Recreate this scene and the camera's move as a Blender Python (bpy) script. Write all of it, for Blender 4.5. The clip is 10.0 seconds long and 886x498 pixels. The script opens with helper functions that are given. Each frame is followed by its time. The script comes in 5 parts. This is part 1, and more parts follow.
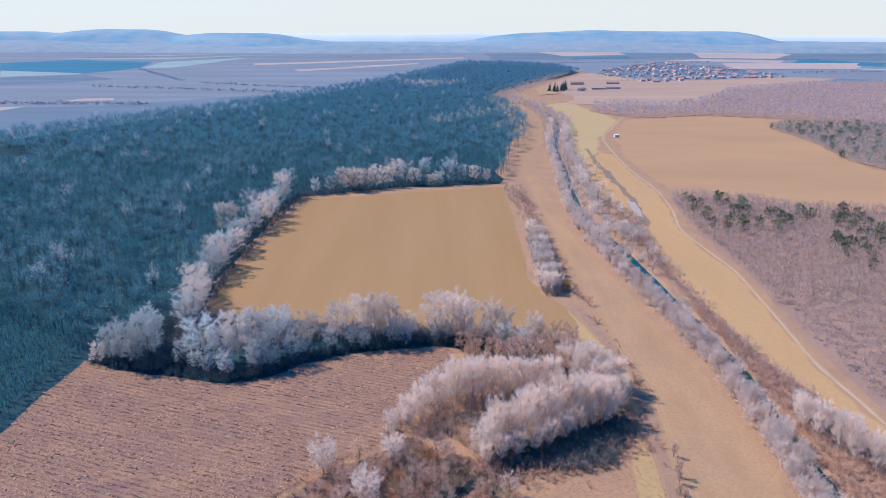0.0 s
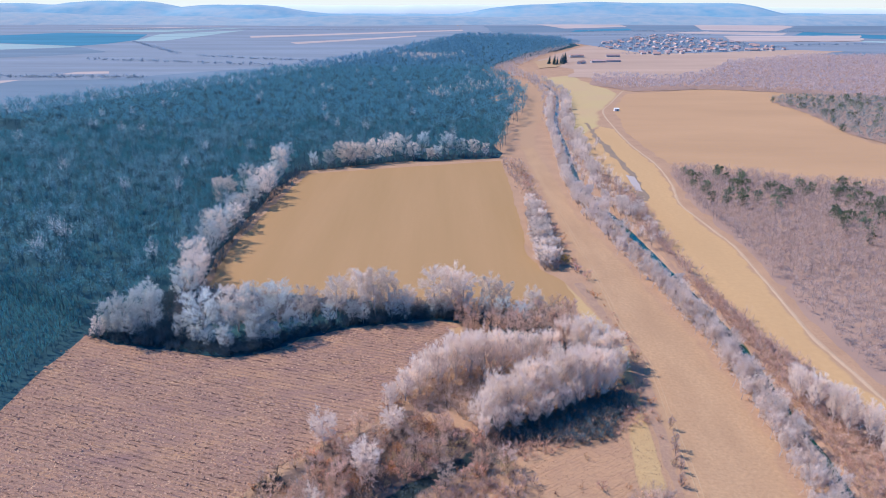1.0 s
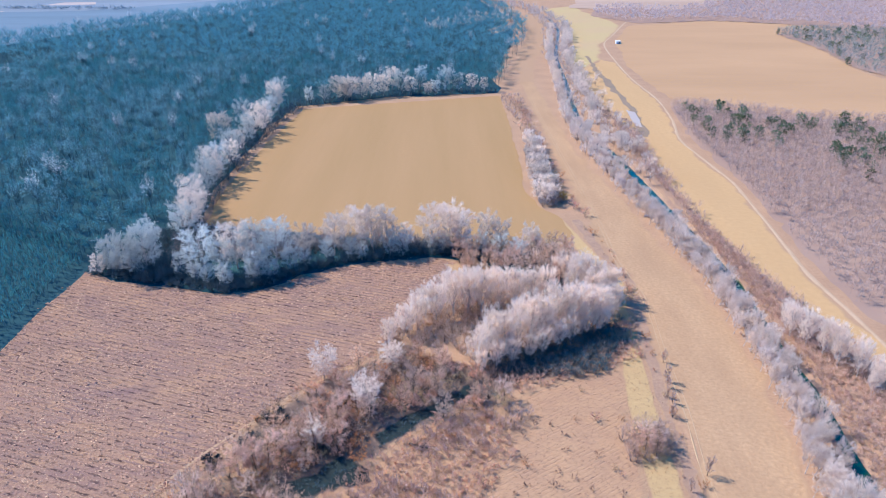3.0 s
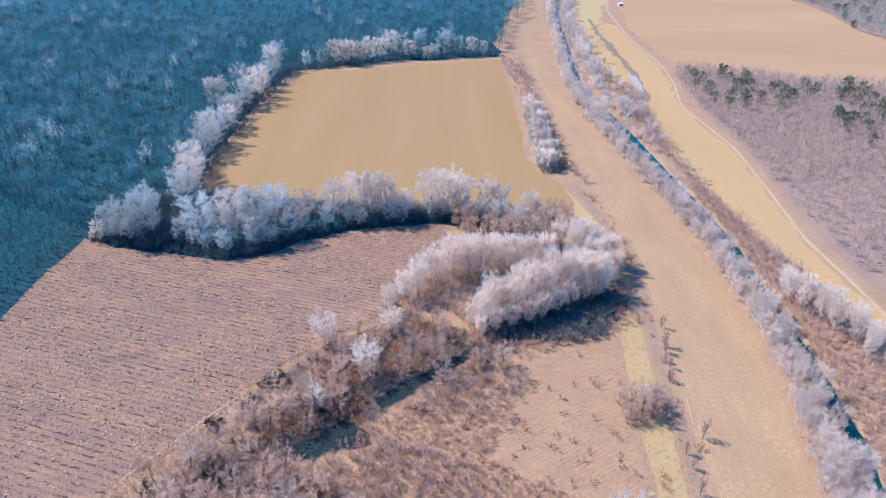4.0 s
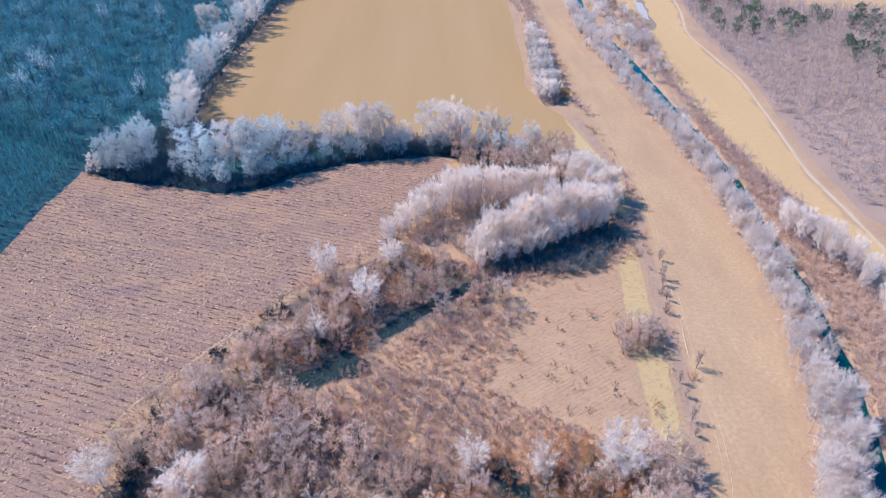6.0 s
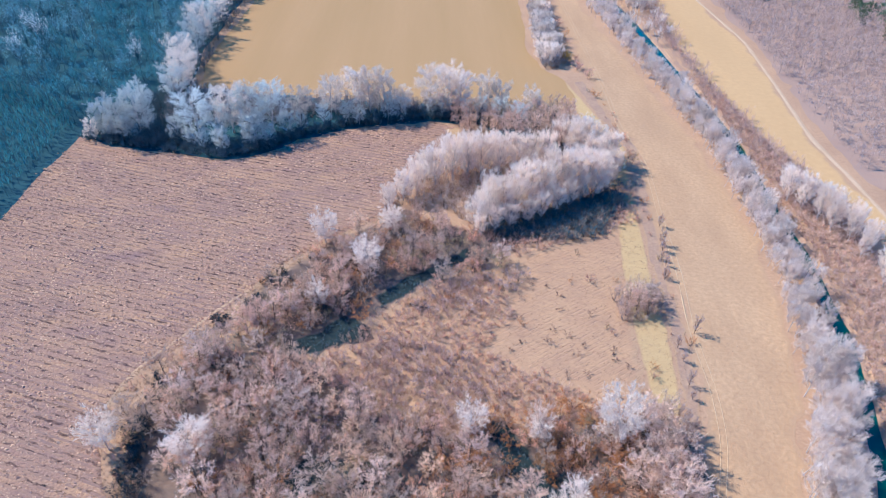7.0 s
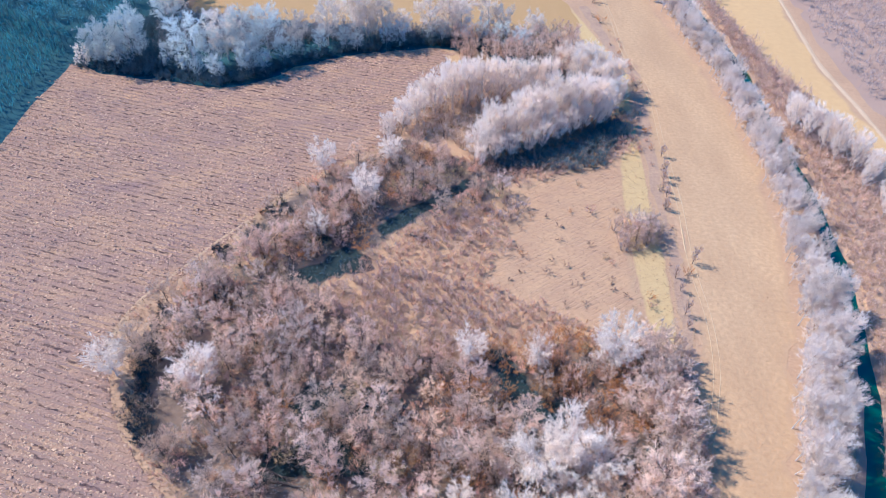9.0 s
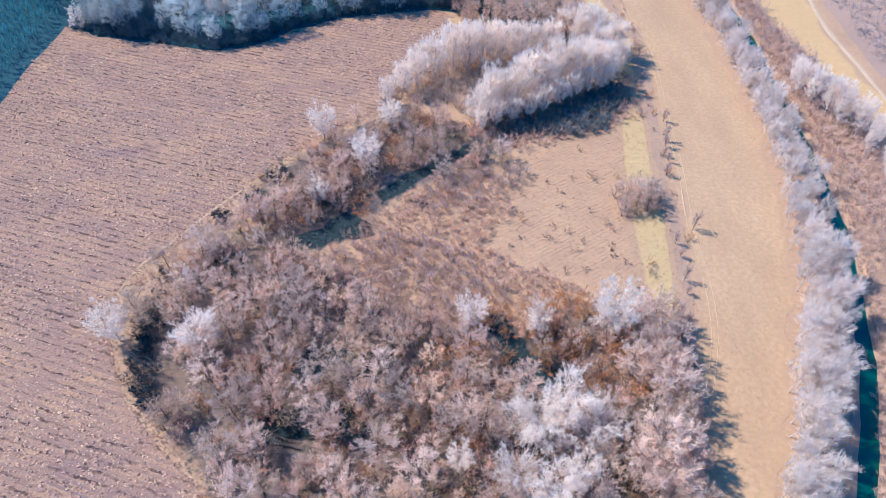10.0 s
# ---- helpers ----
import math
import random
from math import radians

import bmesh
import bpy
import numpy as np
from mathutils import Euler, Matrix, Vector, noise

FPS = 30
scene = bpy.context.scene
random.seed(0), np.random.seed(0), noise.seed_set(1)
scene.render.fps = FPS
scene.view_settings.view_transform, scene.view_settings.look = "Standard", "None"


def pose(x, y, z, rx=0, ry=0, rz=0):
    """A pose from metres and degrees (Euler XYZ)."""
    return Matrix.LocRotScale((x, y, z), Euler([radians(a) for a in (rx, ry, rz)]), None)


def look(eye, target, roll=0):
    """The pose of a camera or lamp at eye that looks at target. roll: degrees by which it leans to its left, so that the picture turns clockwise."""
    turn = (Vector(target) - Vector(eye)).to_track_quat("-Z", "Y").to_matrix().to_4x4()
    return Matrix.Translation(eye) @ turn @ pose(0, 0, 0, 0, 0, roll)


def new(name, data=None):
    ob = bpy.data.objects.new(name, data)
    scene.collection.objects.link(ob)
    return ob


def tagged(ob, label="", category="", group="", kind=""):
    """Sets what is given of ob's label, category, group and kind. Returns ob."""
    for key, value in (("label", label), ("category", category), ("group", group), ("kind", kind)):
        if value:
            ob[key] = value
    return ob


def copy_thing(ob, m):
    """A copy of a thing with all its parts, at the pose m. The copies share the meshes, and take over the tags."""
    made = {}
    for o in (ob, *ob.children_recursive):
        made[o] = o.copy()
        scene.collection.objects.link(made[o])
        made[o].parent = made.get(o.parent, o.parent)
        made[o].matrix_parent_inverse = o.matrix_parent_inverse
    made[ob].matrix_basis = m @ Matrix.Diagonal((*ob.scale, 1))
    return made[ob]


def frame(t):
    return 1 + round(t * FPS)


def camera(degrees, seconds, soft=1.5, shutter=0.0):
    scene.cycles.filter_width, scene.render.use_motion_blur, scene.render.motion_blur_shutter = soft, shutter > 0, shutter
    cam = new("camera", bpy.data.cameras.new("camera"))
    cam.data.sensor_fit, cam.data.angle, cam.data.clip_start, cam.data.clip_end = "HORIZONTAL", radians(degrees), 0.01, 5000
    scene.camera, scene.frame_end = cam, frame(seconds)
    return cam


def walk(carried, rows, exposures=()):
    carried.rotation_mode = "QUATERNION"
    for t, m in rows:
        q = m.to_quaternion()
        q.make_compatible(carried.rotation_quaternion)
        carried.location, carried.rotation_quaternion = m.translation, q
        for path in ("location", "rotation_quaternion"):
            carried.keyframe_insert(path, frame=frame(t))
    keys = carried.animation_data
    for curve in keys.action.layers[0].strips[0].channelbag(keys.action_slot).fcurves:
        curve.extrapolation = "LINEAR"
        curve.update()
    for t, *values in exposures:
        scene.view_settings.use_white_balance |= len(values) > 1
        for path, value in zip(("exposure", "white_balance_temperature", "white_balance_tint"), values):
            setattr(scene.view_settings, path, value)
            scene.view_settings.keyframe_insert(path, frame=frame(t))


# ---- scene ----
# A camera hangs at one place over a river plain and tilts slowly downwards.
EYE = 105.0
cam = camera(67.16, 10.0, soft=0.6)
ROWS = [
    (0.0, -17.70, 0.00), (0.5, -18.705, -0.054), (1.0, -19.868, -0.108), (1.5, -21.088, -0.153), (2.0, -22.458, -0.206),
    (2.5, -23.852, -0.270), (4.0, -28.180, -0.357), (4.5, -29.618, -0.374), (5.0, -31.044, -0.388), (5.5, -32.460, -0.400),
    (7.0, -36.820, -0.400), (7.5, -38.281, -0.405), (8.0, -39.800, -0.400), (8.5, -41.285, -0.395), (9.0, -42.766, -0.397),
    (9.5, -44.246, -0.395), (10.0, -45.713, -0.374),
]
EXPOSURES = [(0.0, 0.17, 5720, 17), (2.5, 0.57, 5520, 12), (5.0, 0.57, 5270, 9), (10.0, 0.72, 5230, 8)]
walk(cam, [(t, pose(0, 0, EYE, 90 + pitch, 0, yaw)) for t, pitch, yaw in ROWS], EXPOSURES)

# ---- light ----
SUN_ELEV, SUN_SIDE = 47.0, Vector((-0.908, 0.419, 0))
world = bpy.data.worlds.new("sky")
scene.world = world
world.use_nodes = True
wn = world.node_tree.nodes
sky = wn.new("ShaderNodeTexSky")
sky.sky_type, sky.sun_disc = "NISHITA", False
sky.sun_elevation, sky.sun_rotation = radians(SUN_ELEV), math.atan2(SUN_SIDE.x, SUN_SIDE.y)
sky.altitude, sky.air_density, sky.dust_density, sky.ozone_density = 200, 1.0, 0.8, 3.0
wn["Background"].inputs[1].default_value = 0.06
# pale haze low over the whole horizon
where, split, low, veil = wn.new("ShaderNodeTexCoord"), wn.new("ShaderNodeSeparateXYZ"), wn.new("ShaderNodeMapRange"), wn.new("ShaderNodeMix")
low.inputs["From Min"].default_value, low.inputs["From Max"].default_value = 0.06, 0.13
low.inputs["To Min"].default_value, low.inputs["To Max"].default_value = 0.93, 0.0
veil.data_type = "RGBA"
veil.inputs["B"].default_value = (13.2, 13.0, 11.0, 1)
wl = world.node_tree.links
wl.new(where.outputs["Generated"], split.inputs[0])
wl.new(split.outputs["Z"], low.inputs["Value"])
wl.new(low.outputs[0], veil.inputs["Factor"])
cool = wn.new("ShaderNodeMix")
cool.data_type, cool.blend_type = "RGBA", "MULTIPLY"
cool.inputs["Factor"].default_value = 1.0
cool.inputs["B"].default_value = (0.03, 1.5, 2.6, 1)
wl.new(sky.outputs[0], cool.inputs["A"])
wl.new(cool.outputs["Result"], veil.inputs["A"])
wl.new(veil.outputs["Result"], wn["Background"].inputs[0])
sun = new("sun", bpy.data.lights.new("sun", "SUN"))
sun.data.energy, sun.data.angle, sun.data.color = 4.75, radians(0.6), (1.0, 0.825, 0.60)
toward = SUN_SIDE.normalized() * math.cos(radians(SUN_ELEV)) + Vector((0, 0, math.sin(radians(SUN_ELEV))))
sun.matrix_world = look(toward * 300, (0, 0, 0))


# ---- materials ----
def surface(name, tones, coarse=0.03, fine=1.2, rough=0.95, relief=0.15, stretch=(1, 1, 1), turn=0.0, per_object=0.0, per_island=0.0, edge=None, thin=0.0, drill=None):
    """A matt material of two or three tones, mixed by a coarse and a fine noise at world size."""
    m = bpy.data.materials.new(name)
    m.use_nodes = True
    n, l = m.node_tree.nodes, m.node_tree.links
    b = n["Principled BSDF"]
    b.inputs["Roughness"].default_value = rough
    b.inputs["Specular IOR Level"].default_value = 0.06
    geo = n.new("ShaderNodeNewGeometry")
    mp = n.new("ShaderNodeMapping")
    mp.inputs["Scale"].default_value = stretch
    mp.inputs["Rotation"].default_value = (0, 0, radians(turn))
    l.new(geo.outputs["Position"], mp.inputs["Vector"])

    def noise_node(scale, detail, vec):
        t = n.new("ShaderNodeTexNoise")
        t.inputs["Scale"].default_value, t.inputs["Detail"].default_value, t.inputs["Roughness"].default_value = scale, detail, 0.62
        l.new(vec, t.inputs["Vector"])
        return t
    big, small = noise_node(coarse, 5, mp.outputs[0]), noise_node(fine, 4, geo.outputs["Position"])
    ramp = n.new("ShaderNodeValToRGB")
    stops = ramp.color_ramp.elements
    stops[0].position, stops[1].position = 0.34, 0.66
    stops[0].color, stops[1].color = (*tones[0], 1), (*tones[1], 1)
    l.new(big.outputs["Fac"], ramp.inputs[0])
    gain = n.new("ShaderNodeMapRange")
    gain.inputs["From Min"].default_value, gain.inputs["From Max"].default_value = 0.3, 0.7
    gain.inputs["To Min"].default_value, gain.inputs["To Max"].default_value = 0.0, 1.0
    l.new(small.outputs["Fac"], gain.inputs["Value"])
    mix = n.new("ShaderNodeMix")
    mix.data_type = "RGBA"
    third = tones[2] if len(tones) > 2 else tuple(0.75 * v for v in tones[0])
    mix.inputs["B"].default_value = (*third, 1)
    weight = n.new("ShaderNodeMath")
    weight.operation = "MULTIPLY"
    weight.inputs[1].default_value = 0.65
    l.new(gain.outputs[0], weight.inputs[0])
    l.new(weight.outputs[0], mix.inputs["Factor"])
    l.new(ramp.outputs[0], mix.inputs["A"])
    out = mix.outputs["Result"]
    for amount, source in ((per_object, "object"), (per_island, "island")):
        if amount:
            if source == "object":
                rnd = n.new("ShaderNodeObjectInfo").outputs["Random"]
            else:
                rnd = geo.outputs["Random Per Island"]
            rng = n.new("ShaderNodeMapRange")
            rng.inputs["To Min"].default_value, rng.inputs["To Max"].default_value = 1 - amount, 1 + amount
            l.new(rnd, rng.inputs["Value"])
            hsv = n.new("ShaderNodeHueSaturation")
            l.new(rng.outputs[0], hsv.inputs["Value"])
            l.new(out, hsv.inputs["Color"])
            out = hsv.outputs[0]
    if drill:
        lie, across, wave, held = n.new("ShaderNodeMapping"), n.new("ShaderNodeTexWave"), n.new("ShaderNodeMapRange"), n.new("ShaderNodeMath")
        lie.inputs["Rotation"].default_value = (0, 0, radians(drill[0]))
        l.new(geo.outputs["Position"], lie.inputs["Vector"])
        across.bands_direction = "Y"
        across.inputs["Scale"].default_value, across.inputs["Distortion"].default_value = 0.314 / drill[1], 2.6
        across.inputs["Detail"].default_value, across.inputs["Detail Scale"].default_value = 4.0, 3.0
        l.new(lie.outputs[0], across.inputs["Vector"])
        wave.inputs["From Min"].default_value, wave.inputs["From Max"].default_value = 0.66, 0.95
        l.new(across.outputs["Fac"], wave.inputs["Value"])
        held.operation = "MULTIPLY"
        l.new(wave.outputs[0], held.inputs[0])
        worn = n.new("ShaderNodeMapRange")
        worn.inputs["From Min"].default_value, worn.inputs["From Max"].default_value = 0.42, 0.62
        worn.inputs["To Max"].default_value = 0.9
        l.new(noise_node(0.35, 6, geo.outputs["Position"]).outputs["Fac"], worn.inputs["Value"])
        l.new(worn.outputs[0], held.inputs[1])
        furrow = held.outputs[0]
        row = n.new("ShaderNodeMix")
        row.data_type = "RGBA"
        row.inputs["B"].default_value = (*drill[2], 1)
        l.new(held.outputs[0], row.inputs["Factor"])
        l.new(out, row.inputs["A"])
        out = row.outputs["Result"]
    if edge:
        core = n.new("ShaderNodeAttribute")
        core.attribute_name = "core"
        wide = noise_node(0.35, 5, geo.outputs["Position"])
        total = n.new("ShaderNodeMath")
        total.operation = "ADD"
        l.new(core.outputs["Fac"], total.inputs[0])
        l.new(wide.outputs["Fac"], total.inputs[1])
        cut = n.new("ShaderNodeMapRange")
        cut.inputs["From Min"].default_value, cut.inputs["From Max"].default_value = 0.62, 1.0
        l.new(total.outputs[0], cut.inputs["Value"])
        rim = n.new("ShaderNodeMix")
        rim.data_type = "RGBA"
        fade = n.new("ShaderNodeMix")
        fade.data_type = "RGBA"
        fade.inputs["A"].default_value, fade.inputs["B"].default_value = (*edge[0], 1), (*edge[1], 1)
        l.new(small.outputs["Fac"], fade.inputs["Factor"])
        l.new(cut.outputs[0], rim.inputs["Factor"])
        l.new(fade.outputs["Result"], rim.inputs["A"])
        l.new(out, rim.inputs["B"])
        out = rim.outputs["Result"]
    l.new(out, b.inputs["Base Color"])
    if thin:
        leafy, blend = n.new("ShaderNodeBsdfTranslucent"), n.new("ShaderNodeMixShader")
        blend.inputs[0].default_value = thin
        l.new(out, leafy.inputs["Color"])
        l.new(b.outputs[0], blend.inputs[1])
        l.new(leafy.outputs[0], blend.inputs[2])
        l.new(blend.outputs[0], n["Material Output"].inputs["Surface"])
    if relief:
        height = small.outputs["Fac"]
        if drill:
            sink = n.new("ShaderNodeMath")
            sink.operation = "SUBTRACT"
            l.new(small.outputs["Fac"], sink.inputs[0])
            l.new(furrow, sink.inputs[1])
            height = sink.outputs[0]
        bump = n.new("ShaderNodeBump")
        bump.inputs["Strength"].default_value, bump.inputs["Distance"].default_value = 0.6, relief
        l.new(height, bump.inputs["Height"])
        l.new(bump.outputs[0], b.inputs["Normal"])
    return m


def plain(name, colour, rough=0.6, glow=0.0):
    m = bpy.data.materials.new(name)
    m.use_nodes = True
    b = m.node_tree.nodes["Principled BSDF"]
    b.inputs["Base Color"].default_value, b.inputs["Roughness"].default_value = (*colour, 1), rough
    if glow:
        b.inputs["Emission Color"].default_value, b.inputs["Emission Strength"].default_value = (*colour, 1), glow
    return m


DRY_GRASS = surface("dry_grass", [(0.48, 0.305, 0.185), (0.39, 0.245, 0.155), (0.29, 0.18, 0.12)], 0.07, 1.3, relief=0.15)
FIELD_SOIL = surface("field_soil", [(0.385, 0.24, 0.115), (0.335, 0.212, 0.095), (0.36, 0.218, 0.108)], 0.02, 0.5, relief=0.08, stretch=(3.0, 0.22, 1))
STUBBLE = surface("stubble_soil", [(0.474, 0.287, 0.164), (0.275, 0.172, 0.146), (0.218, 0.127, 0.103)], 0.11, 1.7, relief=0.6, stretch=(0.6, 1.5, 1), turn=19, drill=(19, 1.7, (0.065, 0.04, 0.04)))
RIDGE = surface("ridge_soil", [(0.361, 0.222, 0.146), (0.237, 0.153, 0.132), (0.214, 0.13, 0.101)], 0.07, 1.6, relief=0.1)
FLOODWAY = surface("floodway_grass", [(0.50, 0.325, 0.185), (0.41, 0.26, 0.15), (0.32, 0.20, 0.12)], 0.06, 1.0, relief=0.25, stretch=(1.6, 0.5, 1), edge=((0.42, 0.275, 0.165), (0.36, 0.225, 0.14)))
YELLOW_GRASS = surface("yellow_grass", [(0.50, 0.35, 0.172), (0.45, 0.312, 0.155), (0.43, 0.288, 0.145)], 0.05, 0.8, relief=0.2, edge=((0.44, 0.295, 0.165), (0.38, 0.245, 0.14)))
MEADOW = surface("meadow_grass", [(0.52, 0.335, 0.165), (0.475, 0.305, 0.15), (0.44, 0.28, 0.14)], 0.018, 0.5, relief=0.15, stretch=(2.2, 0.5, 1), edge=((0.42, 0.275, 0.165), (0.36, 0.225, 0.14)))
GREEN_MEADOW = surface("green_meadow", [(0.47, 0.36, 0.17), (0.48, 0.33, 0.19), (0.43, 0.32, 0.17)], 0.012, 0.3, relief=0.1, edge=((0.44, 0.295, 0.17), (0.40, 0.26, 0.15)))
RIGHT_FIELD = surface("tan_field", [(0.46, 0.29, 0.17), (0.39, 0.245, 0.145), (0.45, 0.27, 0.125)], 0.008, 0.25, relief=0.1, stretch=(0.5, 1.6, 1), turn=12)
# Litter darkened to teal: the shade under the trees put into colour.
SHADED_FLOOR = surface("forest_floor", [(0.03, 0.085, 0.105), (0.022, 0.062, 0.08), (0.035, 0.075, 0.088)], 0.08, 0.6, relief=0.3)
WOOD_FLOOR = surface("wood_floor", [(0.36, 0.245, 0.19), (0.30, 0.205, 0.17), (0.34, 0.225, 0.165)], 0.05, 0.5, relief=0.3)
# Dark blotches put the shade of the bushes into the litter colour.
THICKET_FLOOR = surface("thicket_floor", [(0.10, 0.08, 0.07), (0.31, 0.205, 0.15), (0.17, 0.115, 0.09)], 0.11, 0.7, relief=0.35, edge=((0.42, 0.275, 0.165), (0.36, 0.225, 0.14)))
TRACK = surface("track_dirt", [(0.52, 0.37, 0.25), (0.45, 0.315, 0.205), (0.38, 0.265, 0.17)], 0.1, 1.3, relief=0.08)
RUT = surface("rut_soil", [(0.49, 0.35, 0.22), (0.43, 0.295, 0.18), (0.38, 0.26, 0.16)], 0.15, 1.3, relief=0.08)
HEADLAND = surface("headland_straw", [(0.50, 0.335, 0.20), (0.42, 0.275, 0.17), (0.33, 0.21, 0.14)], 0.25, 1.8, relief=0.3)
DITCH_SOIL = surface("ditch_grass", [(0.42, 0.275, 0.18), (0.33, 0.215, 0.155), (0.27, 0.18, 0.135)], 0.25, 1.1, relief=0.3, edge=((0.42, 0.275, 0.165), (0.36, 0.225, 0.14)))
GLADE_GRASS = surface("glade_grass", [(0.49, 0.305, 0.17), (0.40, 0.245, 0.15), (0.33, 0.20, 0.13)], 0.13, 1.0, relief=0.1, edge=((0.42, 0.275, 0.165), (0.36, 0.225, 0.14)), drill=(-33, 1.0, (0.385, 0.235, 0.15)))
MUD = surface("mud", [(0.25, 0.19, 0.14), (0.31, 0.22, 0.15), (0.20, 0.16, 0.13)], 0.06, 0.8, relief=0.1)
POPLAR_BARK = surface("pale_bark", [(0.66, 0.60, 0.57), (0.54, 0.48, 0.46), (0.36, 0.31, 0.30)], 0.6, 2.5, relief=0.05)
POPLAR_TWIG = surface("pale_twigs", [(0.98, 0.87, 0.76), (0.94, 0.81, 0.70), (0.88, 0.73, 0.62)], 0.15, 1.0, relief=0, per_object=0.08, per_island=0.06, thin=0.4)
NORTH_TWIG = surface("northern_twigs", [(0.70, 0.60, 0.57), (0.58, 0.50, 0.49), (0.54, 0.44, 0.40)], 0.03, 0.2, relief=0, per_island=0.1, thin=0.35)
# Edge twigs once more, with bluish shading put into the colour.
SHADE_TWIG = surface("shaded_edge_twigs", [(0.712, 0.725, 0.693), (0.613, 0.654, 0.647), (0.58, 0.583, 0.565)], 0.15, 1.0, relief=0, per_object=0.2, per_island=0.06, thin=0.35)
EDGE_TWIG = surface("edge_twigs", [(0.92, 0.81, 0.71), (0.82, 0.72, 0.64), (0.76, 0.64, 0.55)], 0.15, 1.0, relief=0, per_object=0.2, per_island=0.06, thin=0.35)
RIVER_TWIG = surface("silver_twigs", [(0.86, 0.75, 0.66), (0.77, 0.66, 0.59), (0.68, 0.56, 0.49)], 0.12, 0.8, relief=0, per_object=0.12, per_island=0.1, thin=0.35)
DARK_BARK = surface("dark_bark", [(0.14, 0.11, 0.10), (0.09, 0.075, 0.07), (0.06, 0.05, 0.05)], 0.6, 2.0, relief=0.06)
THICKET_TWIG = surface("russet_twigs", [(0.80, 0.46, 0.32), (0.68, 0.46, 0.40), (0.62, 0.34, 0.23)], 0.12, 0.6, relief=0, per_object=0.25, per_island=0.08, thin=0.3)
GREY_TWIG = surface("grey_twigs", [(0.80, 0.62, 0.51), (0.68, 0.54, 0.47), (0.72, 0.50, 0.37)], 0.10, 0.5, relief=0, per_object=0.28, per_island=0.08, thin=0.35)
TAN_TWIG = surface("tan_twigs", [(0.86, 0.62, 0.44), (0.76, 0.55, 0.42), (0.70, 0.46, 0.31)], 0.10, 0.5, relief=0, per_object=0.2, per_island=0.08, thin=0.35)
PINK_TWIG = surface("pink_twigs", [(0.80, 0.57, 0.45), (0.70, 0.52, 0.44), (0.66, 0.44, 0.33)], 0.10, 0.5, relief=0, per_object=0.2, per_island=0.08, thin=0.35)
RUST_TWIG = surface("rust_leaves", [(0.36, 0.20, 0.10), (0.28, 0.15, 0.09), (0.20, 0.11, 0.07)], 0.2, 1.5, relief=0, per_island=0.25)
FOREST_TWIG = surface("forest_twigs", [(0.076, 0.229, 0.284), (0.128, 0.317, 0.369), (0.106, 0.255, 0.297)], 0.13, 0.5, relief=0, per_island=0.15, thin=0.45)
FOREST_LIGHT = surface("light_forest_twigs", [(0.23, 0.405, 0.459), (0.178, 0.361, 0.423), (0.204, 0.334, 0.378)], 0.13, 0.5, relief=0, per_island=0.15, thin=0.45)
FOREST_DARK = surface("dark_forest_twigs", [(0.06, 0.21, 0.255), (0.09, 0.27, 0.31), (0.075, 0.21, 0.24)], 0.13, 0.5, relief=0, per_island=0.15, thin=0.45)
FOREST_BARK = surface("forest_bark", [(0.10, 0.17, 0.195), (0.075, 0.125, 0.145)], 0.3, 1.5, relief=0)
WOOD_BARK = surface("wood_bark", [(0.33, 0.27, 0.26), (0.25, 0.205, 0.20)], 0.3, 1.5, relief=0)
MAUVE_TWIG = surface("mauve_twigs", [(0.62, 0.46, 0.40), (0.55, 0.43, 0.39), (0.54, 0.39, 0.31)], 0.08, 0.3, relief=0, per_island=0.08, thin=0.5)
# Lighter than the near wood: distance haze is in the twig colour.
FAR_TWIG = surface("far_wood_twigs", [(0.63, 0.51, 0.50), (0.56, 0.48, 0.49), (0.60, 0.49, 0.47)], 0.006, 0.03, relief=0, per_island=0.08, thin=0.5)
SCRUB_TWIG = surface("pine_scrub_twigs", [(0.34, 0.36, 0.31), (0.40, 0.35, 0.36), (0.28, 0.33, 0.28)], 0.02, 0.05, relief=0, per_island=0.2, thin=0.4)
PINE_NEEDLE = surface("pine_needles", [(0.18, 0.25, 0.16), (0.13, 0.23, 0.18), (0.29, 0.28, 0.13)], 0.03, 1.0, relief=0, per_object=0.3, per_island=0.15, thin=0.4)
FAR_PINE = surface("dark_spruce", [(0.13, 0.23, 0.25), (0.10, 0.19, 0.21)], 0.2, 1.0, relief=0, per_island=0.2)
WEED = surface("dead_weeds", [(0.42, 0.28, 0.18), (0.36, 0.23, 0.16), (0.27, 0.175, 0.13)], 0.1, 1.0, relief=0, per_island=0.3)
CLOD = surface("dark_tussock", [(0.28, 0.17, 0.135), (0.20, 0.13, 0.115), (0.32, 0.20, 0.15)], 0.3, 1.5, relief=0, per_island=0.3)
HUMMOCK = surface("hummock_straw", [(0.491, 0.294, 0.173), (0.327, 0.196, 0.158), (0.273, 0.16, 0.122)], 0.07, 2.0, relief=0, per_island=0.32)
STRAW = surface("straw_clods", [(0.61, 0.391, 0.24), (0.36, 0.227, 0.168), (0.207, 0.124, 0.102)], 0.09, 1.0, relief=0, per_island=0.25)
# Near-black ground colour, painted where the bushes only cast shade.
SHADE_GROUND = surface("shade_ground", [(0.012, 0.03, 0.036), (0.02, 0.04, 0.044), (0.04, 0.04, 0.036)], 0.2, 1.2, rough=0.6, relief=0.1, edge=((0.17, 0.12, 0.095), (0.11, 0.085, 0.075)))
